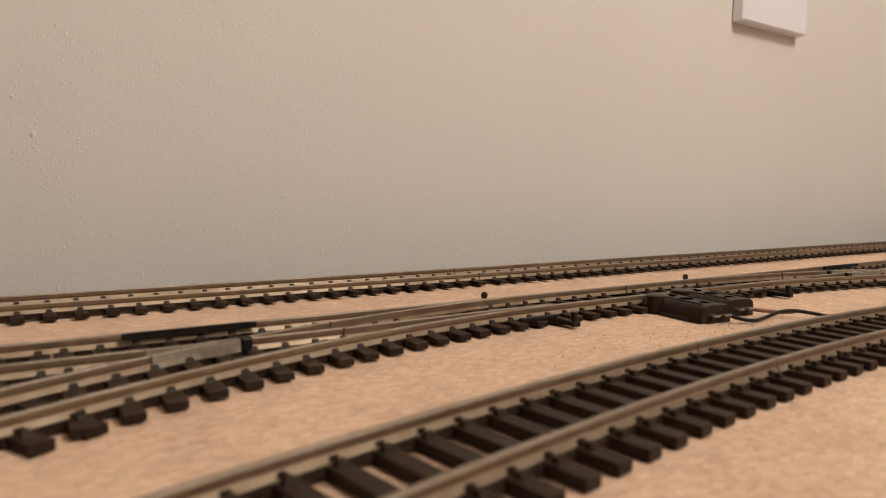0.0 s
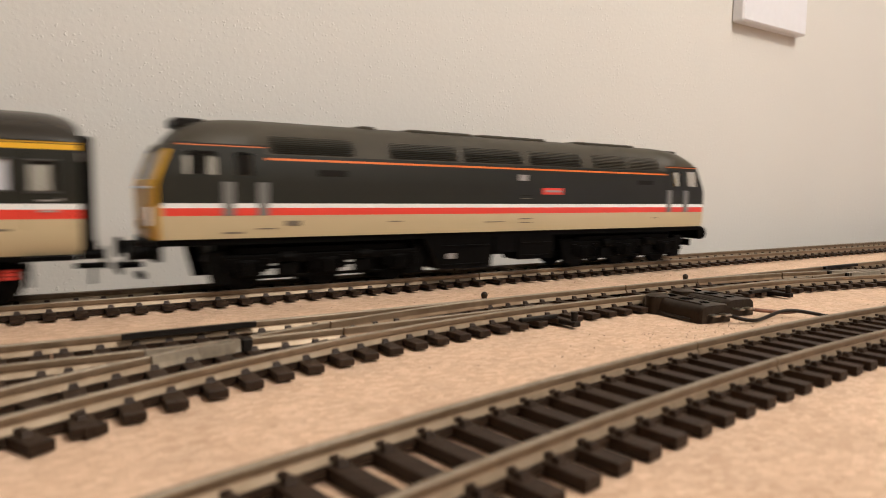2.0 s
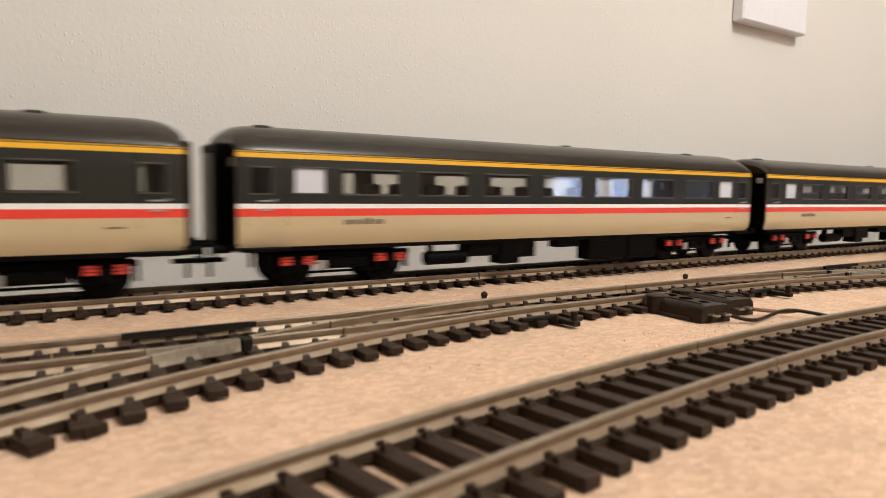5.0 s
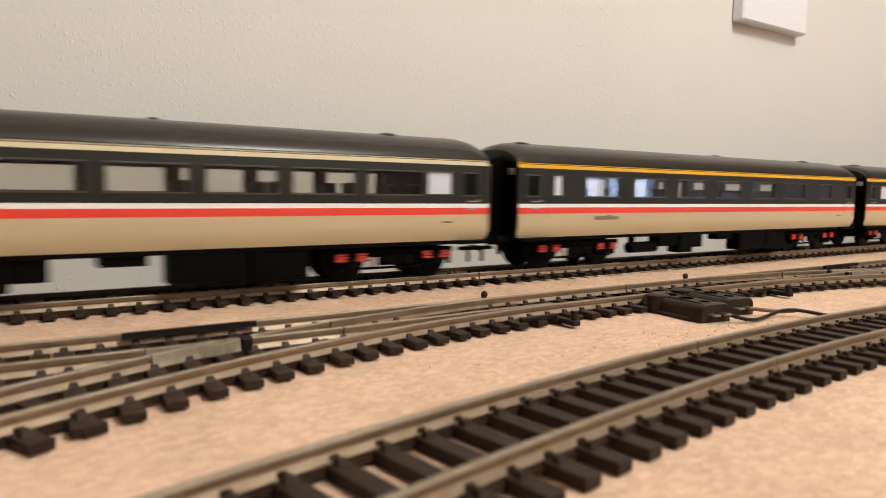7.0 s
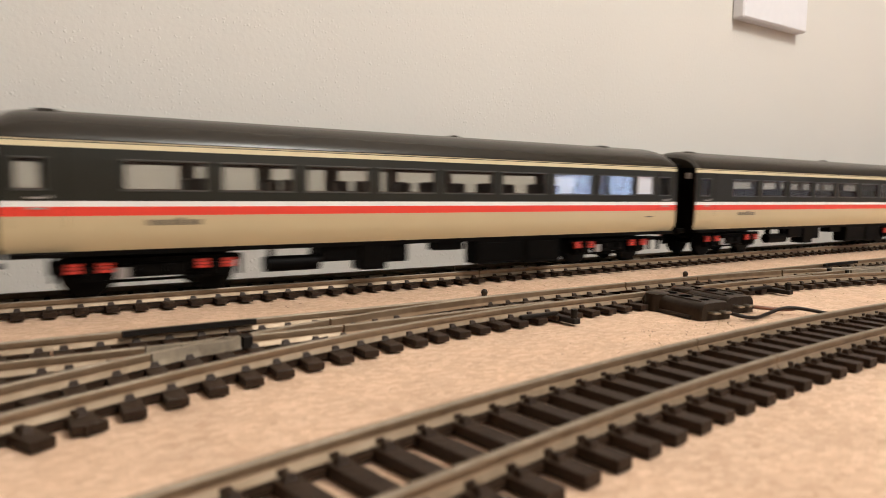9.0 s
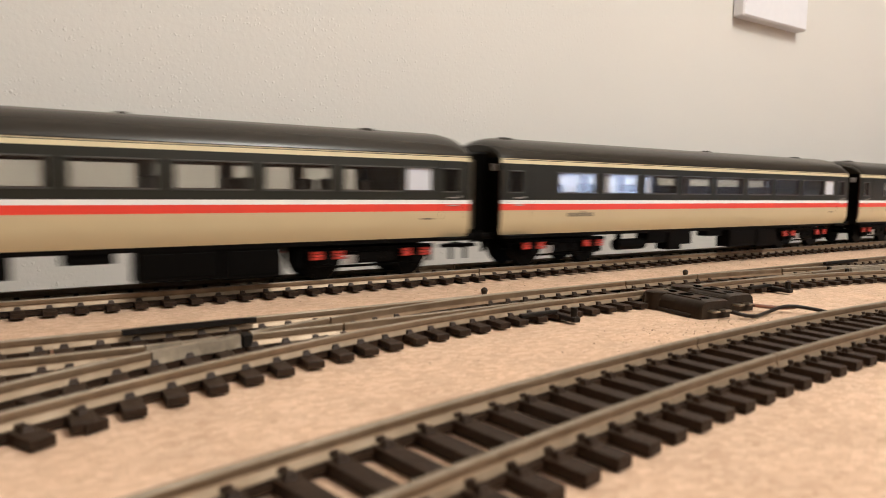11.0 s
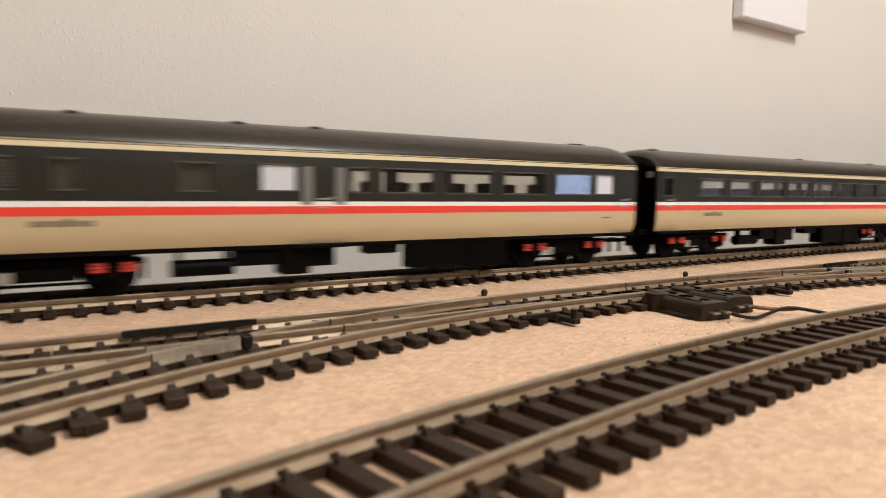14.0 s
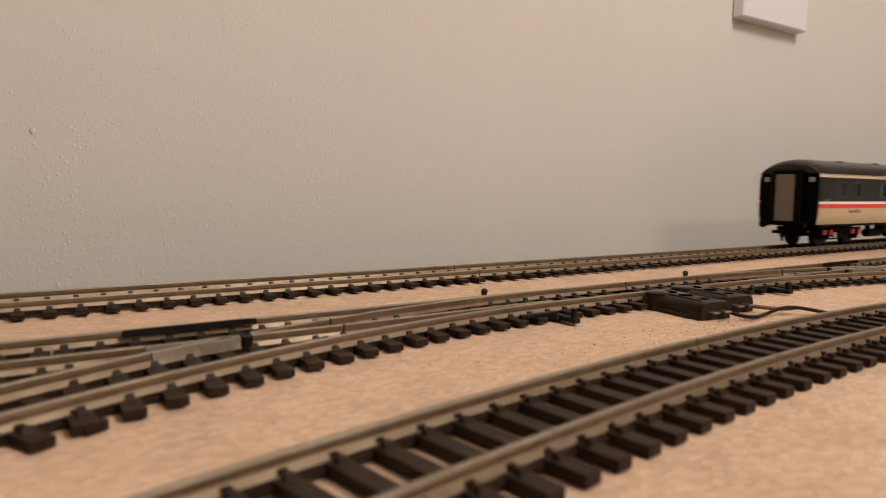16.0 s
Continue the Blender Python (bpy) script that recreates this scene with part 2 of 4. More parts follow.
# foot, web and head of a rail 2.6 high; the top face takes the worn material
RP = [(-1.1, 2.0), (1.1, 2.0), (1.1, 2.1), (0.6, 2.95), (0.36, 3.15), (0.55, 3.45), (0.58, 4.4), (0.40, 4.65), (-0.40, 4.65), (-0.58, 4.4), (-0.55, 3.45), (-0.36, 3.15), (-0.6, 2.95), (-1.1, 2.1)]
RM = [2, 2, 2, 0, 0, 0, 1, 1, 1, 0, 0, 0, 2, 2]


def rail(path, parent, label=""):
    bm = bmesh.new()
    sweep(bm, [(x, y, 0) for x, y in path], RP, RM)
    return part("rail", bm, (STEEL, TOP, FOOT), parent, label)


def line(x0, x1, y, step=20.0):
    n = max(2, int(abs(x1 - x0) / step) + 1)
    return [(x0 + (x1 - x0) * i / (n - 1), y(x0 + (x1 - x0) * i / (n - 1))) for i in range(n)]


def chair(bm, x, y, side, top=2.05):
    """The small moulded block that grips the foot of a rail on one side."""
    vs = box(bm, x - 0.95, x + 0.95, y + side * 1.15 - 0.75, y + side * 1.15 + 0.75, top - 0.1, top + 0.85)
    for v in vs:
        if v.co.z > top + 0.5:
            v.co.x = x + (v.co.x - x) * 0.62
            if (v.co.y - y) * side > 1.15:
                v.co.y -= side * 0.55
    return vs


def sleeper_shape(bm, length, width=3.3, top=2.05, chairs=(-8.7, 8.7), bottom=0.7):
    """A moulded sleeper across the track with the little chairs that hold the rails."""
    vs = box(bm, -width / 2, width / 2, -length / 2, length / 2, bottom, top)
    for c in chairs:
        for side in (-1, 1):
            vs += chair(bm, 0, c, side, top)
    return vs


# ---------------------------------------------------------------- room and board
WALL_Y = 302.0


def room():
    def slab(name, a, b, mats, label, cat):
        bm = bmesh.new()
        box(bm, a[0], b[0], a[1], b[1], a[2], b[2])
        return tagged(part(name, bm, mats), label, cat, kind="structure")
    slab("wall_north", (-3400, WALL_Y, -1450), (3900, WALL_Y + 100, 950), WALL, "cream-beige painted plaster wall with fine gritty roller texture", "wall")
    bm = bmesh.new()
    for a, b, c, d in ((-3400, 2750, -1450, 950), (2750, 3750, -1450, -200), (2750, 3750, 420, 950), (3750, 3900, -1450, 950)):
        box(bm, a, b, -2700, -2600, c, d)
    tagged(part("wall_south", bm, PLAIN), "plain beige plaster wall with a dusk-lit window", "wall", kind="structure")
    bm = bmesh.new()
    box(bm, 2400, 4100, -2960, -2950, -900, 1100)
    tagged(part("backdrop", bm, DUSK), "pale blue evening sky outside the window", "sky", kind="structure")
    win = base("window_1", "white-framed window with blue evening sky outside", "window", kind="structure")
    bm = bmesh.new()
    for a, b, c, d in ((2750, 2800, -200, 420), (3700, 3750, -200, 420), (2800, 3700, -200, -150), (2800, 3700, 370, 420), (3225, 3275, -150, 370)):
        box(bm, a, b, -2680, -2630, c, d)
    part("window_frame", bm, SWITCH, win)
    for a, b in ((2800, 3225), (3275, 3700)):
        bm = bmesh.new()
        box(bm, a, b, -2660, -2656, -150, 370)
        part("pane", bm, GLASS, win)
    slab("wall_east", (3900, -2700, -1450), (4000, WALL_Y + 100, 950), PLAIN, "plain beige plaster wall closing the room", "wall")
    slab("wall_west", (-3500, -2700, -1450), (-3400, WALL_Y + 100, 950), PLAIN, "plain beige plaster wall closing the room", "wall")
    slab("floor", (-3500, -2700, -1550), (4000, WALL_Y + 100, -1450), CARPET, "dark brown carpeted floor of the room", "floor")
    slab("ceiling", (-3500, -2700, 950), (4000, WALL_Y + 100, 1050), CEIL, "plain off-white plaster ceiling", "ceiling")
    slab("baseboard", (-3380, -620, -18), (3880, 259, 0), BOARD, "bare tan chipboard layout board with fine flecks", "board")


room()


def wall_plate():
    bm = bmesh.new()
    top = base("wall_plate", "white plastic electrical plate screwed to the beige wall", "wall plate")
    top.location = (0.4915, WALL_Y * MM, 0.2070)
    box(bm, -42.5, 42.5, -9.5, 0, -43, 43, 1.2)
    part("plate", bm, SWITCH, top)
    bm = bmesh.new()
    box(bm, -11, 11, -12.0, -9.3, -10, 14, 0.8)
    part("rocker", bm, SWITCH, top)


wall_plate()


def paint_nib():
    bm = bmesh.new()
    bmesh.ops.create_icosphere(bm, subdivisions=2, radius=1.0)
    for v in bm.verts:
        v.co = Vector((v.co.x * 1.1, v.co.y * 0.5, v.co.z * 1.4)) * (1 + 0.25 * noise.noise(v.co * 2))
    ob = tagged(part("paint_nib", bm, WALL, smooth=True), "small hardened drip of paint on the beige wall", "paint drip")
    ob.location = (0.0070, (WALL_Y - 0.1) * MM, 0.0564)


paint_nib()

# ---------------------------------------------------------------- tracks
REAR_Y = 217.5
CX, CY, CR = 185.7, -746.1, 827.4      # the curved front track


def rear_track():
    top = base("straight_track", "straight model railway track with dark plastic sleepers beside the wall", "railway track")
    for s in (-1, 1):
        rail(line(-3300, 153, lambda x: REAR_Y + s * 8.7, 100), top)
        rail(line(153.5, 3800, lambda x: REAR_Y + s * 8.7, 100), top)
    bm = bmesh.new()
    sleeper_shape(bm, 31)
    first = part("sleeper", bm, SLEEPER, top)
    xs = [-0.5 + 7.53 * i for i in range(-14, 21)] + [160.4 + 7.75 * i for i in range(0, 76)]
    rnd = random.Random(4)
    first.matrix_basis = pose(xs[0] * MM, REAR_Y * MM, 0)
    for x in xs[1:]:
        shared("sleeper", first, top, pose(x * MM, (REAR_Y + rnd.uniform(-0.2, 0.2)) * MM, 0, 0, 0, rnd.uniform(-0.6, 0.6)))
    bm = bmesh.new()
    for x in [-0.5 + 7.53 * i for i in range(-437, -14)] + [160.4 + 7.75 * i for i in range(76, 468)]:
        box(bm, x - 1.65, x + 1.65, REAR_Y - 15.5, REAR_Y + 15.5, 0.25, 2.05)
    tagged(part("far_sleepers", bm, SLEEPER, top, "rows of dark plastic sleepers"), kind="stuff")
    bm = bmesh.new()
    for s in (-1, 1):
        for x in xs:
            if not 144 < x < 160:
                box(bm, x + 1.6, x + 6.2, REAR_Y + s * 8.7 - 1.3, REAR_Y + s * 8.7 + 1.3, 0.5, 1.75)
    part("web_strip", bm, SLEEPER, top, "moulded strips that join the sleepers and darken the gaps")


rear_track()


def front_track():
    top = base("curved_track", "gently curved model railway track with dark plastic sleepers on bare chipboard", "railway track")

    def at(a, r):
        return (CX + r * math.sin(a), CY + r * math.cos(a))
    joint = -0.0741
    for s in (-1, 1):
        r = CR + s * 8.6 + 0.35
        for a0, a1 in ((-0.42, joint - 0.0002), (joint + 0.0002, 0.62)):
            n = 30
            rail([at(a0 + (a1 - a0) * i / n, r) for i in range(n + 1)], top)
    bm = bmesh.new()
    sleeper_shape(bm, 30.4, 3.15, bottom=0.3)
    first = part("sleeper", bm, SLEEPER, top)
    step = 7.27 / CR
    rnd = random.Random(7)
    spots = [joint - 0.0043 - i * step for i in range(0, 48)] + [joint + 0.0056 + i * step for i in range(0, 68)]
    for k, a in enumerate(spots):
        x, y = at(a, CR - 1.2)
        m = pose(x * MM, y * MM, 0, 0, 0, -math.degrees(a) + rnd.uniform(-0.8, 0.8))
        if k == 0:
            first.matrix_basis = m
        else:
            shared("sleeper", first, top, m)
    # webs under both rails, made extra wide to darken the gaps between sleepers
    bm = bmesh.new()
    for s in (-1, 1):
        for a0, a1 in ((joint - 47 * step, joint - 0.006), (joint + 0.006, joint + 67 * step)):
            n = 40
            sweep(bm, [(*at(a0 + (a1 - a0) * i / n, CR + 0.3 + s * 8.6), 0) for i in range(n + 1)], [(-1.6, 0.7), (1.6, 0.7), (1.6, 1.75), (-1.6, 1.75)])
    part("web_strip", bm, SLEEPER, top, "moulded strips that join the sleepers and darken the gaps")


front_track()


def mid_far(x):
    return 156.7


def mid_near(x):
    return mid_far(x) - 17.4


TOE_L, TOE_R = 141.0, 203.0


def bend(d, r):
    return r - math.sqrt(max(r * r - d * d, 1)) if d > 0 else 0.0


def turnout(toe, sign, radius, name, label):
    """A point whose curved road leaves towards the camera; sign: -1 to the left, 1 to the right."""
    top = base(name, label, "railway points", "railway points")
    left = sign < 0

    def d(x):
        return (x - toe) * sign
    out_near = lambda x: mid_near(x) - bend(d(x), radius)
    out_far = lambda x: mid_far(x) - bend(d(x), radius - 17.4)
    end = 5.6 if left else toe + 185
    start = 178.6 if left else 179.2
    tip = 126.0 if left else 231.0
    heel, frog0, frog1 = (63.0, 42.0, 20.5) if left else (toe + 66, toe + 92, toe + 136)
    a, b = sorted((start, end))
    rail(line(a, b, mid_far, 6), top, "straight stock rail")
    rail(line(a, b, out_near, 4), top, "curved stock rail")
    # switch blades, thinner at the tips, and closure rails up to the frog; the straight blade stands open
    for fn, gap in ((mid_near, 1), (out_far, -1)):
        aa, bb = sorted((heel, frog0))
        rail(line(aa, bb, fn, 3), top, "closure rail")
        bm = bmesh.new()
        aa, bb = sorted((tip - sign * (4 if gap > 0 else 12), heel + sign * -0.6))
        pts = [(x, y + (1.6 * min(1.0, abs(x - heel) / 50.0) if left and gap > 0 else 0.0), 0) for x, y in line(aa, bb, fn, 3)]
        sweep(bm, pts, [(-0.9, 2.1), (0.9, 2.1), (0.5, 2.9), (0.5, 4.4), (0.35, 4.6), (-0.35, 4.6), (-0.5, 4.4), (-0.5, 2.9)], [0, 0, 0, 1, 1, 1, 0, 0])
        part("switch_blade", bm, (STEEL, TOP), top, "slim grey switch blade")
        aa, bb = sorted((frog1, end))
        rail(line(aa, bb, fn, 4), top, "rail beyond the frog")
    # frog: a plastic casting whose two legs cross, with flared wing rails
    bm = bmesh.new()
    aa, bb = sorted((frog0 - sign * -2.6, frog1 - sign * 0.3))
    for fn in (mid_near, out_far):
        sweep(bm, [(x, y, 0) for x, y in line(aa, bb, fn, 3)], [(-1.0, 2.0), (1.0, 2.0), (0.7, 3.0), (0.55, 4.5), (-0.55, 4.5), (-0.7, 3.0)])
    for fn, off in ((mid_near, -2.4), (out_far, 2.4)):
        x0, x1 = sorted((frog0 - sign * -4.0, (frog0 + frog1) / 2 + sign * 4))
        sweep(bm, [(x, y + off * min(1.0, abs(x - frog0) / 9.0), 0) for x, y in line(x0, x1, fn, 2)], [(-0.5, 2.0), (0.5, 2.0), (0.4, 4.4), (-0.4, 4.4)])
    part("frog", bm, FROG, top, "grey-brown plastic crossing frog")
    bm = bmesh.new()
    for fn in (mid_near, out_far):
        x = frog0 + sign * 1.2
        box(bm, x - 1.0, x + 1.0, fn(x) - 1.2, fn(x) + 1.2, 2.0, 4.5, 0.1)
    part("insulator", bm, CHECK, top, "black insulating joint")
    for k, (fn, off) in enumerate(((mid_far, -2.3), (out_near, 2.7))):
        if left:
            aa, bb = ((18.5, 47.6), (33.5, 56.0))[k]
        else:
            aa, bb = toe + 106, toe + 136
        bm = bmesh.new()
        pts = line(aa, bb, fn, 3)
        pts = [(x, y + off * (0.75 if 0 < i < len(pts) - 1 else 1.0), 0) for i, (x, y) in enumerate(pts)]
        sweep(bm, pts, [(-0.6, 3.7), (0.6, 3.7), (0.55, 4.95), (-0.55, 4.95)] if k == 0 else [(-0.35, 2.1), (0.35, 2.1), (0.3, 4.3), (-0.3, 4.3)])
        part("check_rail", bm, CHECK, top, "black plastic check rail")
    # sleepers of growing length
    rnd = random.Random(3)
    pitch = 6.95 if left else 7.2
    n = int(abs(end - start) / pitch)
    for i in range(n):
        x = (7.4 + pitch * i) if left else start + 3.0 + pitch * i
        y0 = out_near(x) - (7.0 if left else 6.0)
        y1 = mid_far(x) + 6.6
        yc = (y0 + y1) / 2
        bm = bmesh.new()
        box(bm, -1.75, 1.75, y0 - yc, y1 - yc, 0.5, 2.05, 0.15)
        lines = [out_near(x), mid_far(x)]
        if abs(x - start) > 90:
            lines += [mid_near(x), out_far(x)]
        for c in lines:
            for side in (-1, 1):
                chair(bm, 0, c - yc, side)
        ob = part("sleeper", bm, SLEEPER, top)
        ob.matrix_basis = pose(x * MM, yc * MM, 0, 0, 0, rnd.uniform(-0.8, 0.8))
    # webs under the rails; the inner two are added as shade on the board
    bm = bmesh.new()
    for fn in (out_near, mid_far, mid_near, out_far):
        aa, bb = sorted((start + sign * 3, end - sign * 3))
        sweep(bm, [(x, y, 0) for x, y in line(aa, bb, fn, 5)], [(-0.9, 0.5), (0.9, 0.5), (0.9, 1.8), (-0.9, 1.8)])
    part("web_strip", bm, SLEEPER, top, "moulded strips that join the sleepers and darken the gaps")
    # tie bar with its pin
    bm = bmesh.new()
    y = mid_near(tip)
    box(bm, tip - 1.3, tip + 1.3, y - 13.2, mid_far(tip) - 2, 0.7, 2.2, 0.25)
    cyl(bm, (tip, y - 11.8, 3.1), 0.95, 3.2, seg=14)
    box(bm, tip - 14, tip - 1, y - 6.6, y - 5.2, 2.05, 3.2, 0.25)
    part("tie_bar", bm, CHECK, top, "black plastic tie bar with an upright pin")
    return top


def joining_tracks():
    """The two tracks that carry on beyond the heel of the points, past the edge of the view."""
    radius = 341.0
    for name, label, far, near in (("straight_track", "straight model railway track joined to the points", mid_far, mid_near),
                                   ("curved_track", "curved model railway track joined to the points", lambda x: mid_far(x) - bend(TOE_L - x, radius - 17.4), lambda x: mid_near(x) - bend(TOE_L - x, radius))):
        top = base(name, label, "railway track")
        for fn in (far, near):
            rail(line(-60, 5.57, fn, 4), top)
        bm = bmesh.new()
        sleeper_shape(bm, 28.0, 3.4, chairs=(-8.7, 8.7), bottom=0.5)
        first = part("sleeper", bm, SLEEPER, top)
        for i in range(8):
            x = 3.0 - 7.2 * i
            y = (far(x) + near(x)) / 2
            slope = math.degrees(math.atan((far(x + 1) - far(x - 1)) / 2))
            m = pose(x * MM, y * MM, 0.0 if far is mid_far else -0.0002, 0, 0, slope)
            if i == 0:
                first.matrix_basis = m
            else:
                shared("sleeper", first, top, m)
        bm = bmesh.new()
        for fn in (far, near):
            sweep(bm, [(x, y, 0) for x, y in line(-58, 5.0, fn, 5)], [(-1.2, 0.5), (1.2, 0.5), (1.2, 1.8), (-1.2, 1.8)])
        part("web_strip", bm, SLEEPER, top, "moulded strips that join the sleepers and darken the gaps")


turnout(TOE_L, -1, 341.0, "railway_points", "model railway points whose curved road leaves on the switch side")
joining_tracks()
turnout(TOE_R, 1, 446.0, "railway_points", "model railway points beside the brown point motors")


def spike(x, y):
    bm = bmesh.new()
    cyl(bm, (0, 0, 0.35), 0.95, 0.7, seg=14)
    bmesh.ops.create_uvsphere(bm, u_segments=14, v_segments=8, radius=1.2, matrix=Matrix.Translation((0, 0, 1.2)))
    ob = tagged(part("track_pin", bm, MOTOR, smooth=True), "small dark round-headed track pin standing in the chipboard", "pin", "track pins")
    ob.location = (x * MM, y * MM, 0)


spike(135.0, 180.2)
spike(243.7, 179.9)


def point_motor(x, y, turn):
    top = base("point_motor", "dark brown plastic point motor housing with screw holes", "point motor", "point motors")
    top.matrix_basis = pose(x * MM, y * MM, 0, 0, 0, turn)
    bm = bmesh.new()
    prof = [(-6.3, 0.0), (6.3, 0.0), (6.2, 3.2), (5.8, 4.4), (4.9, 5.1), (3.6, 5.3), (-3.6, 5.3), (-4.9, 5.1), (-5.8, 4.4), (-6.2, 3.2)]
    m = len(prof)
    rows = [[(s * k, yy, u * (0.96 if k < 1 else 1)) for s, u in prof] for yy, k in ((0, 0.90), (0.5, 0.97), (1.2, 1), (22.5, 1), (23.4, 0.97), (24, 0.88))]
    vs = [[bm.verts.new(q) for q in r] for r in rows]
    for i in range(5):
        for j in range(m):
            bm.faces.new((vs[i][j], vs[i][(j + 1) % m], vs[i + 1][(j + 1) % m], vs[i + 1][j]))
    bm.faces.new(vs[0])
    bm.faces.new(list(reversed(vs[-1])))
    part("housing", bm, MOTOR, top, smooth=True)
    bm = bmesh.new()
    cyl(bm, (-4.2, 19.0, 2.7), 3.7, 5.4, "z", 22)
    cyl(bm, (-4.2, 19.0, 5.5), 3.7, 0.3, "z", 22, r2=3.3)
    part("screw_boss", bm, MOTOR, top, "round boss at the end of the housing", smooth=True)
    bm = bmesh.new()
    for x in (-3.9, 3.9):
        box(bm, x - 0.25, x + 0.25, 2.0, 15.0, 5.2, 5.6, 0.1)
    part("rib", bm, MOTOR, top)
    # flat black discs on the housing stand in for the shade inside holes
    for yy, r in ((4.5, 1.5), (11.5, 2.2), (18.5, 2.6)):
        bm = bmesh.new()
        cyl(bm, (0, yy, 5.3), r, 0.16, seg=20)
        part("screw_hole", bm, GAP_BLACK, top)
    bm = bmesh.new()
    box(bm, -6.9, 6.9, 3, 21, 0, 1.2, 0.3)
    part("foot_flange", bm, MOTOR, top)
    for s in (-1, 1):
        bm = bmesh.new()
        box(bm, s * 2.2 - 1.2, s * 2.2 + 1.2, -2.6, 0.2, 2.2, 2.7, 0.1)
        part("terminal_tag", bm, COPPER, top, "bare metal terminal tag")


point_motor(168.2, 113.2, -7)
point_motor(184.6, 116.2, -7)


def wire(points, radius, mat, label):
    cu = bpy.data.curves.new("wire", "CURVE")
    cu.dimensions, cu.bevel_depth, cu.bevel_resolution, cu.resolution_u = "3D", radius * MM, 3, 8
    sp = cu.splines.new("NURBS")
    sp.points.add(len(points) - 1)
    for q, (x, y, z) in zip(sp.points, points):
        q.co = (x * MM, y * MM, z * MM, 1)
    sp.use_endpoint_u, sp.order_u = True, 4
    cu.materials.append(mat)
    ob = new("wire", cu)
    me = bpy.data.meshes.new_from_object(ob)
    bpy.data.objects.remove(ob)
    return tagged(new("wire", me), label, "wire", "point motor wires")


wire([(171, 112, 2.4), (172.5, 108.5, 1.5), (176, 106.5, 0.9), (181, 107.5, 0.8), (186, 108, 1.1), (191, 107.5, 2.4), (196, 105.5, 2.6), (200, 102, 1.7), (204, 96.5, 0.7)], 0.55, WIRE, "glossy black wire lying on the chipboard")
wire([(187, 113.5, 2.2), (190, 112.5, 1.8), (193, 111, 1.5), (195.5, 108.5, 1.3), (197, 106, 2.0)], 0.6, WIRE_B, "thin brown wire lying on the chipboard")


def crumbs():
    rnd = random.Random(12)
    bm = bmesh.new()
    for _ in range(420):
        if rnd.random() < 0.45:
            x, y = rnd.gauss(160, 22), rnd.gauss(108, 6)
        elif rnd.random() < 0.6:
            x, y = rnd.uniform(60, 330), rnd.gauss(192, 5)
        else:
            x, y = rnd.uniform(0, 300), rnd.uniform(95, 125)
        a, b, c = (rnd.uniform(0.06, 0.22) for _ in range(3))
        vs = box(bm, x - a, x + a, y - b * 0.6, y + b * 0.6, -0.02, c * 0.7, mat=0 if rnd.random() < 0.45 else 1)
        turn = Matrix.Translation((x, y, 0)) @ Matrix.Rotation(rnd.uniform(0, 3), 4, "Z") @ Matrix.Translation((-x, -y, 0))
        bmesh.ops.transform(bm, matrix=turn, verts=vs)
    tagged(part("sawdust_crumbs", bm, (INSIDE, BEIGE)), "scattered pale and brown sawdust crumbs on the board", "sawdust", kind="stuff")


crumbs()


# ---------------------------------------------------------------- coaches
LEN = 264.3


def side_y(z):
    if z < 20:
        return 18.2 - 1.5 * ((20 - z) / 6) ** 2
    if z > 38:
        return 18.2 - 0.5 * (z - 38) / 5.6
    return 18.2


def side_wall(bm, s, xs, bands, holes, thick=0.9, yfun=side_y):
    """One side with real openings: an outer and an inner skin and the reveals between them. bands: (z, material below the next)."""
    X = sorted(set(list(xs) + [h[0] for h in holes] + [h[1] for h in holes]))
    marks = {round(z, 3): m for z, m in bands}
    Z = sorted(set([z for z, _ in bands] + [h[2] for h in holes] + [h[3] for h in holes]))

    def in_hole(i, j):
        cx_, cz = (X[j] + X[j + 1]) / 2, (Z[i] + Z[i + 1]) / 2
        return any(h[0] < cx_ < h[1] and h[2] < cz < h[3] for h in holes)

    def mat(i, j):
        z = (Z[i] + Z[i + 1]) / 2
        return [m for zz, m in bands if zz <= z][-1]
    for off in (0, thick):
        grid(bm, [[(x, s * (yfun(z) - off), z) for x in X] for z in Z], mat if off == 0 else (lambda i, j: 5), in_hole)
    for x0, x1, z0, z1 in holes:
        for (xa, za), (xb, zb) in (((x0, z0), (x1, z0)), ((x1, z0), (x1, z1)), ((x1, z1), (x0, z1)), ((x0, z1), (x0, z0))):
            q = [bm.verts.new((xa, s * yfun(za), za)), bm.verts.new((xb, s * yfun(zb), zb)), bm.verts.new((xb, s * (yfun(zb) - thick), zb)), bm.verts.new((xa, s * (yfun(za) - thick), za))]
            bm.faces.new(q).material_index = 5
    bmesh.ops.remove_doubles(bm, verts=bm.verts, dist=0.001)


LIVERY = lambda stripe: [CHARCOAL, stripe, WHITE, RED, BEIGE, INSIDE]
BANDS = [(13.8, 4), (15, 4), (16.2, 4), (17.4, 4), (18.7, 4), (20, 4), (23.4, 3), (25.9, 2), (27.4, 0), (34, 0), (41.5, 1), (42.9, 0), (43.15, 1), (43.5, 0), (43.9, 0)]


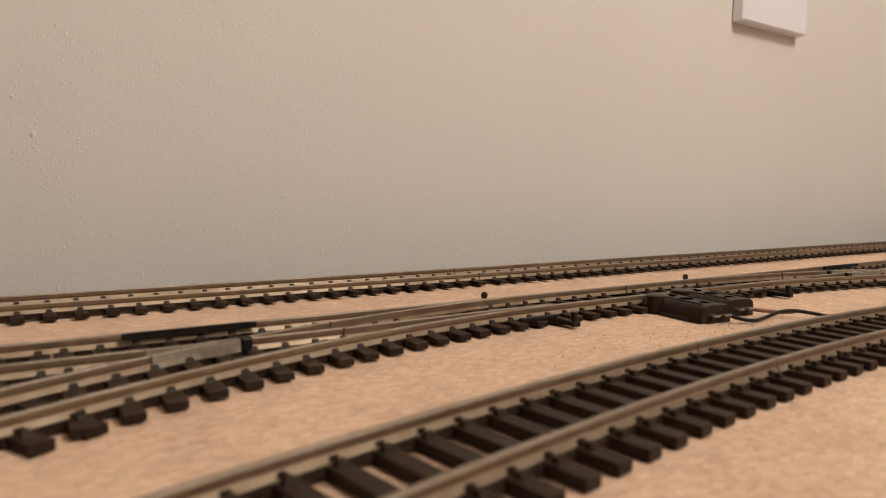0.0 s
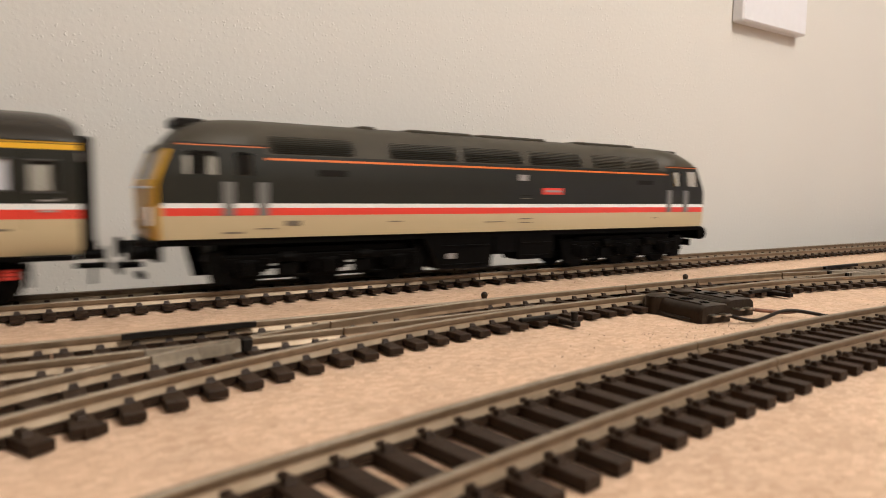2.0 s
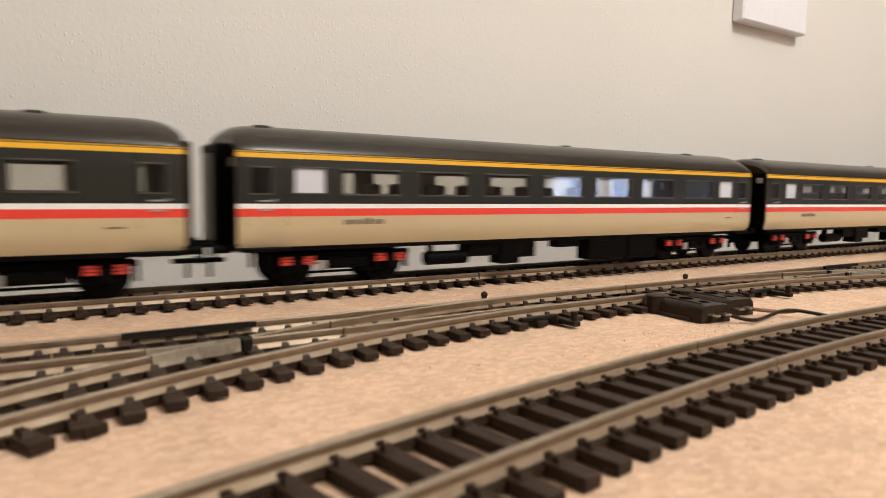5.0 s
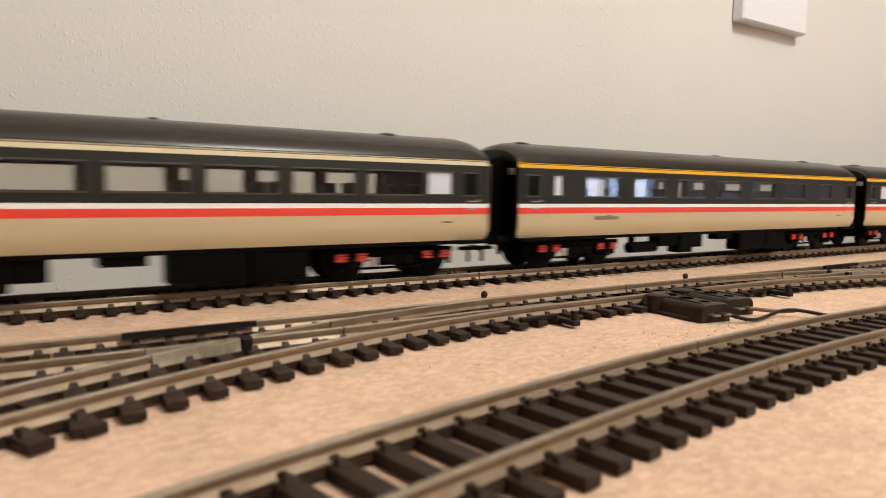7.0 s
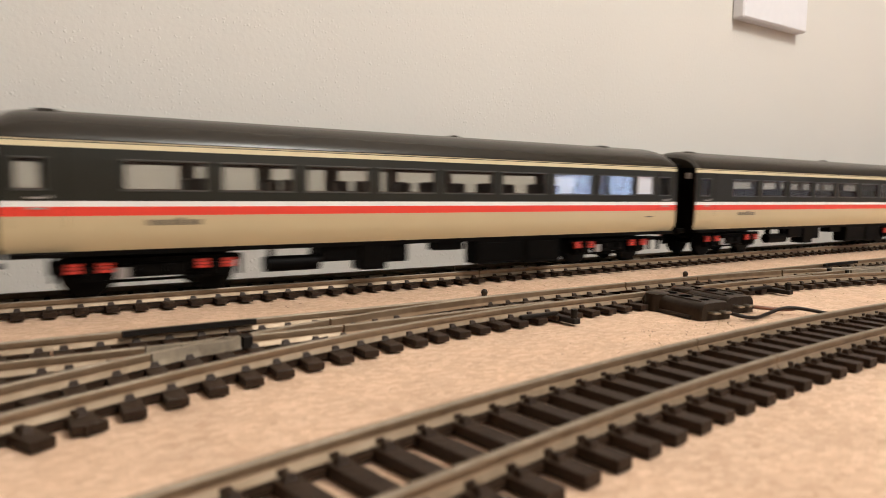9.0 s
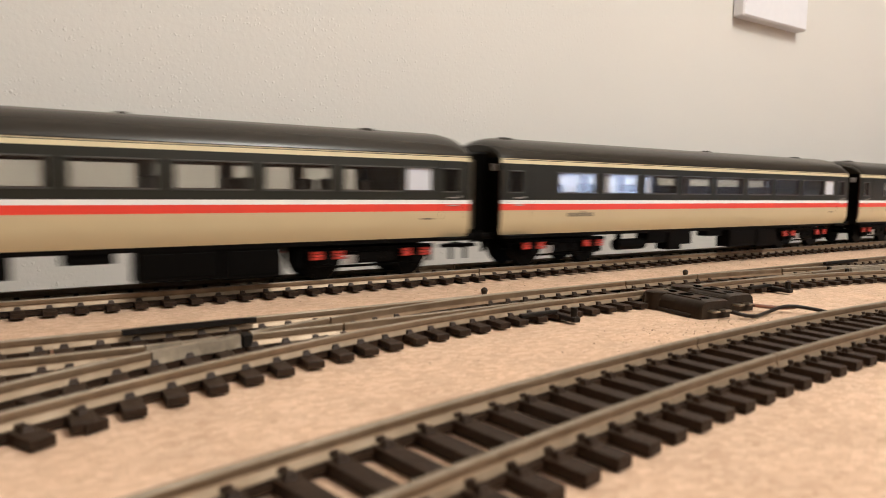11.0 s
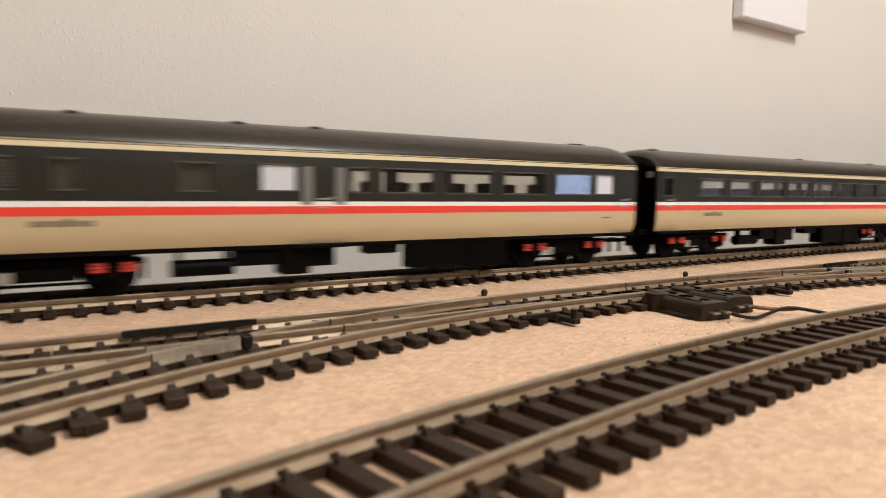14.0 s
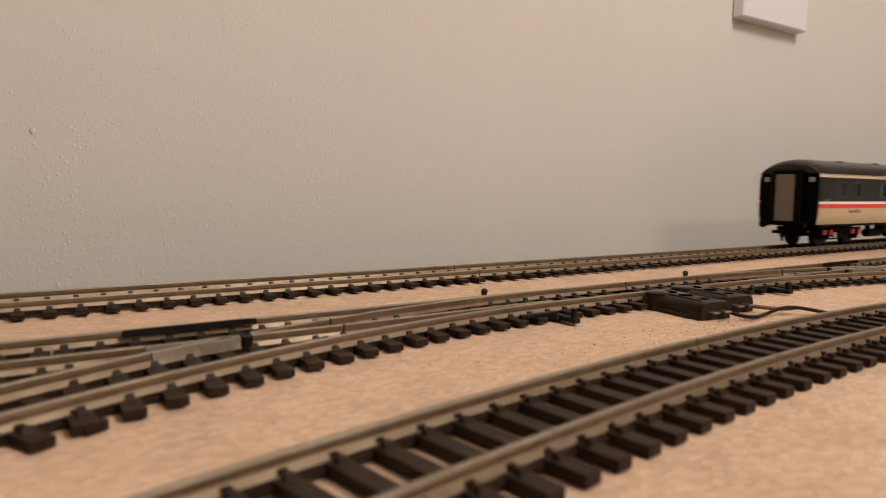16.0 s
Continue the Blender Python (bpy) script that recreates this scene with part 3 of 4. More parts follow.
def bogie(parent, xc):
    bm = bmesh.new()
    for s in (-1, 1):
        box(bm, xc - 25, xc + 25, s * 12.2 - 1.0, s * 12.2 + 1.0, 9.4, 11.4, 0.3)
        box(bm, xc - 8.5, xc + 8.5, s * 12.6 - 1.2, s * 12.6 + 1.2, 5.6, 9.6, 0.4)
        box(bm, xc - 12, xc + 12, s * 12.0 - 0.5, s * 12.0 + 0.5, 4.2, 5.0, 0.1)
        cyl(bm, (xc + 4.0, s * 13.6, 8.0), 1.3, 2.4, "y", 12)
        cyl(bm, (xc - 4.0, s * 13.6, 8.0), 1.3, 2.4, "y", 12)
        for a in (-17, 17):
            # hornguide plate with a sloping foot, and the axlebox
            vs = box(bm, xc + a - 6.4, xc + a + 6.4, s * 12.2 - 0.9, s * 12.2 + 0.9, 4.4, 9.6, 0.0)
            for v in vs:
                if v.co.z < 6:
                    v.co.x = xc + a + (v.co.x - xc - a) * 0.55
            box(bm, xc + a - 2.1, xc + a + 2.1, s * 13.2 - 0.9, s * 13.2 + 0.9, 4.8, 9.0, 0.4)
            cyl(bm, (xc + a, s * 14.3, 6.9), 1.5, 0.9, "y", 12)
        for a in (-25.5, 25.5):
            box(bm, xc + a - 0.5, xc + a + 0.5, s * 9.5 - 1.0, s * 9.5 + 1.0, 4.6, 10.8, 0.2)
    box(bm, xc - 20, xc + 20, -9, 9, 9.2, 11.8)
    bg = part("bogie", bm, BLACK, parent, "black four-wheel bogie")
    for a in (-17, 17):
        bm = bmesh.new()
        for s in (-1, 1):
            cyl(bm, (0, s * 7.9, 0), 6.9, 2.0, "y", 24)
            cyl(bm, (0, s * 6.7, 0), 7.6, 0.6, "y", 24)
            for k in range(6):
                box(bm, 2.2 + 0.1 * k, 2.5 + 0.1 * k, s * 8.9 - 0.25, s * 8.9 + 0.25, -4 + k, -3.2 + k)
        cyl(bm, (0, 0, 0), 1.2, 18, "y", 8)
        part("wheelset", bm, WHEEL, bg, smooth=True).location = ((xc + a) * MM, 0, 0.0069)
        for o in (-3.9, 3.9):
            for s in (-1, 1):
                bm = bmesh.new()
                for k in range(3):
                    box(bm, xc + a + o - 1.75, xc + a + o + 1.75, s * 13.9 - 0.6, s * 13.9 + 0.6, 7.4 + k * 1.0, 8.2 + k * 1.0, 0.1)
                part("axlebox_spring", bm, SPRING, bg, "bright red spring block")
    for s in (-1, 1):
        bm = bmesh.new()
        box(bm, xc - 10.4, xc - 7.2, s * 14.0 - 0.5, s * 14.0 + 0.5, 5.4, 8.6, 0.2)
        part("damper_plate", bm, RAILING, bg, "pale grey damper plate")
    return bg


def coach(name, label, stripe, windows, frosted, doors, boxes, vents, grilles=(), handrails=(), word=(35, 53), group="coaches of the train"):
    top = base(name, label, "railway coach", group)
    holes = [(a, b, 30.6, 38.4) for a, b in windows] + [(a, b, 30.9, 38.6) for a, b in frosted]
    for s in (-1, 1):
        bm = bmesh.new()
        side_wall(bm, s, [0, 1.2, 60, 130, 200, LEN - 1.2, LEN], BANDS, holes)
        part("body_side", bm, LIVERY(stripe), top, "charcoal upper panel, white and red bands over beige", smooth=True)
        for k, (a, b, z0, z1) in enumerate(holes):
            clear = k < len(windows)
            bm = bmesh.new()
            yy = s * (side_y(34) - 0.55)
            box(bm, a, b, yy - 0.12, yy + 0.12, z0, z1)
            pane = part("window_pane", bm, GLASS if clear else FROST, top, "" if clear else "frosted white pane")
            bm = bmesh.new()
            yo = s * side_y(34)
            for x0, x1, q0, q1 in ((a - 0.7, b + 0.7, z1, z1 + 0.5), (a - 0.7, b + 0.7, z0 - 0.5, z0), (a - 0.3, a, z0, z1), (b, b + 0.3, z0, z1)):
                box(bm, x0, x1, min(yo + s * 0.22, yo - s * 0.7), max(yo + s * 0.22, yo - s * 0.7), q0, q1, 0.08)
            part("window_frame", bm, TRIM, top)
        for a, b in doors:
            bm = bmesh.new()
            yo = s * 18.22
            for x in (a, b):
                box(bm, x - 0.06, x + 0.06, min(yo, yo - s * 0.4), max(yo, yo - s * 0.4) + 0.02, 20.5, 41)
            cyl(bm, ((a + b) / 2 + 2.5, s * 18.4, 28.6), 0.45, 0.6, "y", 8, 1)
            for z in (25.2, 28.0):
                box(bm, (a + b) / 2 - 2.4, (a + b) / 2 + 1.8, min(yo, yo + s * 0.3), max(yo, yo + s * 0.3), z, z + 0.5, 0, 1)
            part("door_joint", bm, (GAP_BLACK, RAILING), top)
            bm = bmesh.new()
            box(bm, a - 1, b + 1, s * 17 - 1.6, s * 17 + 1.6, 12.4, 13.6, 0.2)
            part("step_board", bm, BLACK, top)
        for a, b in grilles:
            bm = bmesh.new()
            for k in range(7):
                z = 31.2 + k * 1.0
                box(bm, a, b, s * 18.2 - 0.35, s * 18.2 + 0.35, z, z + 0.5)
            part("grille", bm, TRIM, top)
        for x in handrails:
            bm = bmesh.new()
            box(bm, x - 1.7, x + 1.7, s * 18.35 - 0.2, s * 18.35 + 0.2, 26.4, 38.5, 0.1)
            part("door_strip", bm, STRIP, top, "silver strip beside the guard's door")
        bm = bmesh.new()
        x = word[0]
        for w in (1.2, 1.8, 1.5, 1.8, 1.5, 2.6, 1.2, 1.5, 1.8):
            if x > word[1]:
                break
            box(bm, x, x + w * 0.8, s * 18.22 - 0.05, s * 18.22 + 0.05, 20.6, 22.2 if w < 2 else 22.7)
            x += w
        part("lettering", bm, LETTER, top, "dark lettering bars")
        bm = bmesh.new()
        box(bm, LEN - 21, LEN - 16, s * 18.22 - 0.05, s * 18.22 + 0.05, 20.4, 21.0)
        part("number_bar", bm, LETTER, top)
    # roof, domed at both ends
    prof = [(18.0, 43.7), (17.75, 44.3), (17.2, 45.2), (16.0, 46.8), (13.8, 48.8), (10.0, 50.8), (5, 52.0), (0, 52.4)]
    prof = prof + [(-y, z) for y, z in prof[-2::-1]]
    bm = bmesh.new()
    xs = [(-0.3, 0.62, 0.965), (0.6, 0.74, 0.985), (2.5, 0.87, 1.0), (6, 0.97, 1.0), (11, 1, 1), (70, 1, 1), (132, 1, 1), (195, 1, 1)]
    xs = xs + [(LEN - a, b, c) for a, b, c in xs[4::-1]]
    vs = grid(bm, [[(x, y * w, 43.7 + (z - 43.7) * k) for y, z in prof] for x, k, w in xs])
    bm.faces.new(vs[0])
    bm.faces.new(list(reversed(vs[-1])))
    part("roof", bm, ROOF, top, "dark grey rounded roof", smooth=True)
    for x, yy, r in vents:
        bm = bmesh.new()
        box(bm, x - r, x + r, yy - 2.2, yy + 2.2, 50.0, 52.9 - abs(yy) * 0.12, 0.6)
        part("roof_vent", bm, ROOF, top)
    # ends with gangways
    for e, d in ((0.6, -1), (LEN - 0.6, 1)):
        bm = bmesh.new()
        box(bm, min(e, e + d * 0.5), max(e, e + d * 0.5), -17.2, 17.2, 13.8, 44.5)
        box(bm, min(e, e + d * 4.6), max(e, e + d * 4.6), -8.8, 8.8, 13.5, 46.0, 0.8)
        end = part("end_wall", bm, BLACK, top)
        bm = bmesh.new()
        x = e + d * 4.6
        box(bm, min(x, x + d * 0.3), max(x, x + d * 0.3), -5.6, 5.6, 15.5, 43, 0.1)
        part("gangway_door", bm, DOORPAN, end, "dull grey-brown gangway door")
        for s in (-1, 1):
            bm = bmesh.new()
            cyl(bm, (e + d * 3.4, s * 11.4, 13.2), 1.3, 6, "x", 14)
            cyl(bm, (e + d * 6.4, s * 11.4, 13.2), 2.3, 0.8, "x", 18)
            part("buffer", bm, BLACK, end, smooth=True)
            bm = bmesh.new()
            box(bm, min(e, e + d * 1.2), max(e, e + d * 1.2), s * 13.6 - 1.6, s * 13.6 + 1.6, 38.6, 41.4, 0.3)
            part("end_lamp", bm, RAILING, end, "pale end lamp bracket")
        bm = bmesh.new()
        box(bm, min(e, e + d * 8.4), max(e, e + d * 8.4), -1.6, 1.6, 8.2, 9.6, 0.3)
        box(bm, min(e + d * 7.4, e + d * 8.4), max(e + d * 7.4, e + d * 8.4), -4.5, 4.5, 8.0, 10.0, 0.3)
        box(bm, min(e + d * 4, e + d * 5), max(e + d * 4, e + d * 5), -0.7, 0.7, 3.4, 8.4, 0.2)
        part("coupling", bm, BLACK, end, "black tension coupling with drop hook")
    bm = bmesh.new()
    box(bm, 1.2, LEN - 1.2, -16.6, 16.6, 12.4, 14.2)
    part("underframe", bm, BLACK, top)
    for a, b, z, yy in boxes:
        bm = bmesh.new()
        box(bm, a, b, -12.5 - yy, -12.5 + yy, z, 12.8, 0.4)
        if b - a > 18:
            box(bm, a + 1.2, b - 1.2, -12.7 - yy, -12.3 - yy, z + 1.4, 11.6, 0.1)
        part("equipment_box", bm, BLACK, top, "black equipment box under the floor")
    bm = bmesh.new()
    cyl(bm, (79, -12.6, 7.3), 2.5, 18, "x", 18)
    for x in (72, 86):
        box(bm, x - 0.6, x + 0.6, -14, -11.2, 8.4, 12.8)
    part("air_tank", bm, BLACK, top, "black cylindrical air tank", smooth=True)
    bogie(top, 37.6)
    bogie(top, LEN - 37.6)
    # interior
    bm = bmesh.new()
    box(bm, 3, LEN - 3, -16.4, 16.4, 17.2, 18.2)
    part("interior_floor", bm, INSIDE, top)
    for x in (17, 28.8, 239.0, 251.5):
        bm = bmesh.new()
        box(bm, x - 0.5, x + 0.5, -16.8, 16.8, 18.2, 43.4)
        part("partition", bm, INSIDE, top)
    big = sorted(q for q in windows if q[1] - q[0] > 12)
    gap_w = big[1][0] - big[0][1]
    for a, b in windows:
        mid, w = (a + b) / 2, b - a
        if w < 12:
            if 20 < a < 90:
                for s in (-1, 1):
                    bm = bmesh.new()
                    box(bm, a - 0.5, b + 0.5, s * 16.4 - 0.2, s * 16.4 + 0.2, 30, 39.2)
                    part("window_blind", bm, TRIM, top, "dark blind behind the glass")
            continue
        for s in (-1, 1):
            for side in (-1, 1):
                back = mid + side * (w / 2 + (gap_w / 2 if gap_w else 2.5) - 1.0)
                bm = bmesh.new()
                box(bm, back - 0.95, back + 0.95, s * 10.6 - 5.0, s * 10.6 + 5.0, 19, 34.3, 0.7)
                box(bm, min(back, back - side * 6.5), max(back, back - side * 6.5), s * 10.6 - 5.0, s * 10.6 + 5.0, 22, 25.6, 0.6)
                part("seat", bm, SEAT, top)
            bm = bmesh.new()
            box(bm, mid - 2.2, mid + 2.2, s * 11 - 5.4, s * 11 + 5.4, 29.0, 29.7, 0.2)
            box(bm, mid - 0.4, mid + 0.4, s * 8 - 0.4, s * 8 + 0.4, 18.2, 29.0)
            part("table", bm, TABLE, top)
    return top


FIRST_W = [(34.8 + 29.2 * i, 55.4 + 29.2 * i) for i in range(6)] + [(210.5, 231.0), (252.8, 259.0), (4.4, 10.4)]
STD_W = [(29.8 + 26.3 * i, 50.9 + 26.3 * i) for i in range(8)] + [(252.8, 259.0), (4.2, 10.4)]
BUF_W = [(36.7 + 30.0 * i, 56.9 + 30.0 * i) for i in range(6)] + [(222, 236), (252.8, 259.0), (4.4, 10.4)]
BRK_W = [(125.8, 131.6), (137.0, 157.4), (163.2, 183.6), (190.0, 210.2), (216.5, 236.6)]
GUARD = [(24.6, 31.6), (40.8, 46.6), (72.4, 80.6)]
UNDER = [(88, 102, 7.4, 3.0), (102.2, 112, 4.0, 3.8), (112, 121, 6.2, 2.8), (132.6, 145.4, 9.4, 3.0), (150.3, 173.8, 3.5, 3.9), (174.5, 193.6, 2.9, 3.7)]
DOORS = [(2.5, 15.5), (LEN - 12.5, LEN - 2.0)]
VENTS = [(12, -4, 3.2), (24, 5, 2.4), (150, 0, 2.0), (LEN - 36, -4, 3.0), (LEN - 20, 4, 3.0)]

first_a = coach("first_class_coach", "first class coach in charcoal and beige with yellow cantrail line", YELLOW, FIRST_W, [(18.2, 28.4), (237.6, 248.2)], DOORS, UNDER, VENTS)
first_b = copy_thing(first_a, pose(0, 0, 0))
buffet = coach("buffet_coach", "buffet coach with yellow cantrail line and a blank kitchen end", YELLOW, BUF_W, [(18.6, 23.0)], DOORS, UNDER, VENTS, word=(42, 66))
std = coach("standard_coach", "standard class coach in charcoal and beige with cream cantrail line", CREAM, STD_W, [(237.4, 247.6)], DOORS, UNDER, VENTS)
stds = [std] + [copy_thing(std, pose(0, 0, 0)) for _ in range(4)]
brake = coach("brake_coach", "brake coach with few windows and a guard's compartment", CREAM, BRK_W + GUARD, [(95.6, 106.5), (239.6, 249.6)], DOORS + [(108, 124)], UNDER,
              [(46, -5, 2.4), (92, -5, 2.4), (118, -5, 2.4), (LEN - 20, 0, 4)], grilles=[(28.4, 31.4)], handrails=(110.2, 121.6))
COACHES = [first_a, first_b, buffet] + stds + [brake]


# ---------------------------------------------------------------- locomotive
LOCO = 243.4
TAIL, NOSE = -6.0, LOCO + 2.0          # the two cab ends


def loco_y(z):
    if z < 22:
        return 18.0 - 0.5 * ((22 - z) / 5) ** 2
    if z > 36:
        return 18.0 - 0.9 * (z - 36) / 6.5
    return 18.0


def locomotive():
    top = base("diesel_locomotive", "charcoal diesel locomotive with yellow cab ends and orange line", "locomotive")
    bands = [(17.0, 4), (20, 4), (23.9, 3), (26.2, 2), (27.6, 0), (34, 0), (40.9, 1), (41.6, 0), (42.6, 0)]
    holes = [(3.2, 12.4, 36.0, 42.9), (17.8, 23.0, 36.0, 42.9), (LOCO - 23.0, LOCO - 17.8, 36.0, 42.9), (LOCO - 12.6, LOCO - 5.2, 36.0, 42.9)]

    def rake(bm):
        for v in bm.verts:
            if v.co.x < TAIL + 3.5:
                v.co.x += max(0.0, v.co.z - 34) * 0.40
            elif v.co.x > NOSE - 3.5:
                v.co.x -= max(0.0, v.co.z - 34) * 0.40
    for s in (-1, 1):
        bm = bmesh.new()
        side_wall(bm, s, [TAIL + 3.0, 26.6, 60, 120, 180, LOCO - 26.6, NOSE - 3.0], bands, [(a, b, c, 42.59) for a, b, c, d in holes], 0.8, loco_y)
        rake(bm)
        part("body_side", bm, [CHARCOAL, ORANGE, WHITE, RED, BEIGE, CHECK], top, "charcoal side with orange line, white and red bands, beige skirt", smooth=True)
        for k, (a, b) in enumerate(((TAIL + 3.0, 27.4), (LOCO - 27.4, NOSE - 3.0))):
            bm = bmesh.new()
            side_wall(bm, s, [a, b], [(34.0, 0), (40, 0), (44.5, 1), (44.8, 0), (45.4, 0)], holes[:2] if k == 0 else holes[2:], 0.5, lambda z: loco_y(z) + 0.16)
            rake(bm)
            part("cab_side", bm, [CHARCOAL, ORANGE, WHITE, RED, BEIGE, CHECK], top, "charcoal cab side with thin orange line", smooth=True)
        for a, b, z0, z1 in holes:
            bm = bmesh.new()
            yy = s * (loco_y(37) - 0.5)
            box(bm, a, b, yy - 0.12, yy + 0.12, z0, z1)
            part("cab_window", bm, GLASS, top)
        for x in (15.6, 26.0, LOCO - 26.0, LOCO - 15.6 + 1.6):
            bm = bmesh.new()
            box(bm, x - 1.7, x + 1.7, s * 18.15 - 0.2, s * 18.15 + 0.2, 23.9, 34.0, 0.1)
            part("door_handrail", bm, STRIP, top, "silver grey handrail recess beside the cab door")
        bm = bmesh.new()
        box(bm, 139.4, 150.4, s * 18.05 - 0.3, s * 18.05 + 0.3, 31.4, 34.0, 0.1)
        plate = part("nameplate", bm, RED, top, "red nameplate")
        bm = bmesh.new()
        box(bm, 140.6, 149.2, s * 18.38 - 0.1, s * 18.38 + 0.1, 32.3, 33.1)
        part("plate_bar", bm, RAILING, plate)
        bm = bmesh.new()
        box(bm, 127.0, 131.6, s * 18.0 - 0.3, s * 18.0 + 0.3, 36.6, 39.0, 0.1)
        part("label_square", bm, RAILING, top, "pale square label")
        for a, b, z0, z1 in ((44, 54, 36.3, 38.4), (196, 206, 36.3, 38.2), (128.5, 133.5, 30.8, 31.1), (128.5, 133.5, 29.6, 29.9), (128, 134, 21.6, 22.0), (128, 134, 20.2, 20.5),
                             (111, 120, 20.6, 20.9), (70, 75, 21.3, 21.7), (24, 30, 19.6, 20.0), (14, 20, 18.4, 19.0), (33, 38, 20.6, 22.2), (206, 210, 21.2, 21.5)):
            bm = bmesh.new()
            box(bm, a, b, s * loco_y(z0) - 0.12, s * loco_y(z0) + 0.12, z0, z1, 0.03)
            part("panel_detail", bm, CHECK if z0 > 30 else LETTER, top)
    # roof sides with louvre panels, roof and cab domes
    prof = [(17.1, 42.6), (15.9, 46.3), (13.2, 50.0), (10.4, 52.3), (6, 53.7), (0, 54.3)]
    prof = prof + [(-y, z) for y, z in prof[-2::-1]]
    bm = bmesh.new()
    xs = [(6.0, 0.04, 0.93, 45.2), (6.8, 0.32, 0.95, 45.2), (8.5, 0.56, 0.98, 45.2), (12, 0.78, 1, 45.2), (18, 0.93, 1, 45.2), (26.6, 0.99, 1, 45.2), (27.6, 1, 1, 42.6), (90, 1, 1, 42.6), (150, 1, 1, 42.6)]
    reach = lambda a, far: far * max(0.0, 1 - a / 26.6)
    xs = [(a + reach(a, TAIL), b, c, d) for a, b, c, d in xs] + [(LOCO - a + reach(a, NOSE - LOCO), b, c, d) for a, b, c, d in xs[6::-1]]
    vs = grid(bm, [[(x, y * w, zb + (z - 42.6) / 11.7 * (54.3 - zb) * k) for y, z in prof] for x, k, w, zb in xs])
    bm.faces.new(vs[0])
    bm.faces.new(list(reversed(vs[-1])))
    part("roof", bm, ROOF_L, top, "olive grey weathered roof", smooth=True)
    for s in (-1, 1):
        for k, (a, b) in enumerate(((29, 57), (71, 99), (102, 130), (133.6, 162), (169, 189.5), (191.5, 211))):
            bm = bmesh.new()
            n = 9
            for i in range(n):
                f0, f1 = 0.10 + 0.84 * i / n, 0.10 + 0.84 * (i + 0.55) / n
                pts = []
                for f in (f0, f1):
                    y, z = (17.1 - 1.2 * f / 0.5, 42.6 + 3.4 * f / 0.5) if f < 0.5 else (15.9 - 2.7 * (f - 0.5) / 0.5, 46.0 + 3.3 * (f - 0.5) / 0.5)
                    pts.append((y, z))
                (y0, z0), (y1, z1) = pts
                rows = [[(x, s * (y0 + 0.05), z0), (x, s * (y0 + 0.55), z0 + 0.10), (x, s * (y1 + 0.35), z1), (x, s * (y1 - 0.1), z1)] for x in (a, b)]
                vs = [[bm.verts.new(q) for q in r] for r in rows]
                for j in range(4):
                    bm.faces.new((vs[0][j], vs[0][(j + 1) % 4], vs[1][(j + 1) % 4], vs[1][j]))
                bm.faces.new(vs[0])
                bm.faces.new(list(reversed(vs[1])))
            part("louvre_panel", bm, CHARCOAL if k < 4 else ROOF_L, top, "row of thin louvre slats")
    for a, b in ((64, 70), (84, 112), (116, 150), (168, 205)):
        bm = bmesh.new()
        box(bm, a, b, -7, 7, 53.0, 54.45, 0.4)
        part("roof_hatch", bm, ROOF_L, top)
    for a in (TAIL + 9, NOSE - 9):
        bm = bmesh.new()
        box(bm, a + (0 if a < 50 else -9), a + (9 if a < 50 else 0), -6, 6, 50.4, 53.2, 0.5)
        part("horn_box", bm, CHECK, top)
    # cab ends: yellow, with raked windscreens
    for e, d in ((TAIL, 1), (NOSE, -1)):
        zx = [(17.0, 0.6), (20, 0.2), (27, 0.0), (33.0, 0.0), (34.4, 0.4), (43.2, 3.9), (45.4, 5.6)]
        ys = [(-18, 3.2), (-17.6, 1.9), (-16.9, 1.0), (-15.6, 0.4), (-1.0, 0), (1.0, 0), (15.6, 0.4), (16.9, 1.0), (17.6, 1.9), (18, 3.2)]
        rows = []
        for z, x in zx:
            w = loco_y(z) / 18.0
            rows.append([(e + d * (x + (xx if abs(y) > 1 else xx)), y * w, z) for y, xx in ys])
        bm = bmesh.new()
        pane = lambda i, j: i == 4 and j in (3, 5)
        grid(bm, rows, lambda i, j: 1 if i == 5 else (0 if 0 < j < 8 else (4 if i < 2 else 3)), pane)
        # back of the shell, so that the end has thickness
        grid(bm, [[(x + d * 0.8, y * 0.96, z) for x, y, z in r] for r in rows], lambda i, j: 2, pane)
        end = part("cab_end", bm, (YELLOW, ROOF_L, CHECK, CHARCOAL, BEIGE), top, "yellow cab end with two windscreens")
        for j in (3, 5):
            bm = bmesh.new()
            q = [rows[4][j], rows[4][j + 1], rows[5][j + 1], rows[5][j]]
            a = [bm.verts.new((x + d * 0.3, y, z)) for x, y, z in q]
            b = [bm.verts.new((x + d * 0.55, y, z)) for x, y, z in q]
            bm.faces.new(a)
            bm.faces.new(b[::-1])
            for k in range(4):
                bm.faces.new((a[k], a[(k + 1) % 4], b[(k + 1) % 4], b[k]))
            part("windscreen", bm, GLASS, end)
        bm = bmesh.new()
        box(bm, min(e - d * 0.5, e + d * 0.4), max(e - d * 0.5, e + d * 0.4), -15, 15, 31.7, 32.4, 0.1)
        part("lamp_rail", bm, WHITE, end)
        bm = bmesh.new()
        box(bm, min(e - d * 0.6, e + d * 0.4), max(e - d * 0.6, e + d * 0.4), -15.6, -11.2, 21, 26.4, 0.2)
        part("marker_lamp", bm, WHITE, end, "pale square lamp panel")
        bm = bmesh.new()
        box(bm, min(e - d * 0.7, e + d * 0.4), max(e - d * 0.7, e + d * 0.4), -3.5, 3.5, 19.5, 22.5, 0.3)
        part("lamp_bracket", bm, YELLOW, end)
        bm = bmesh.new()
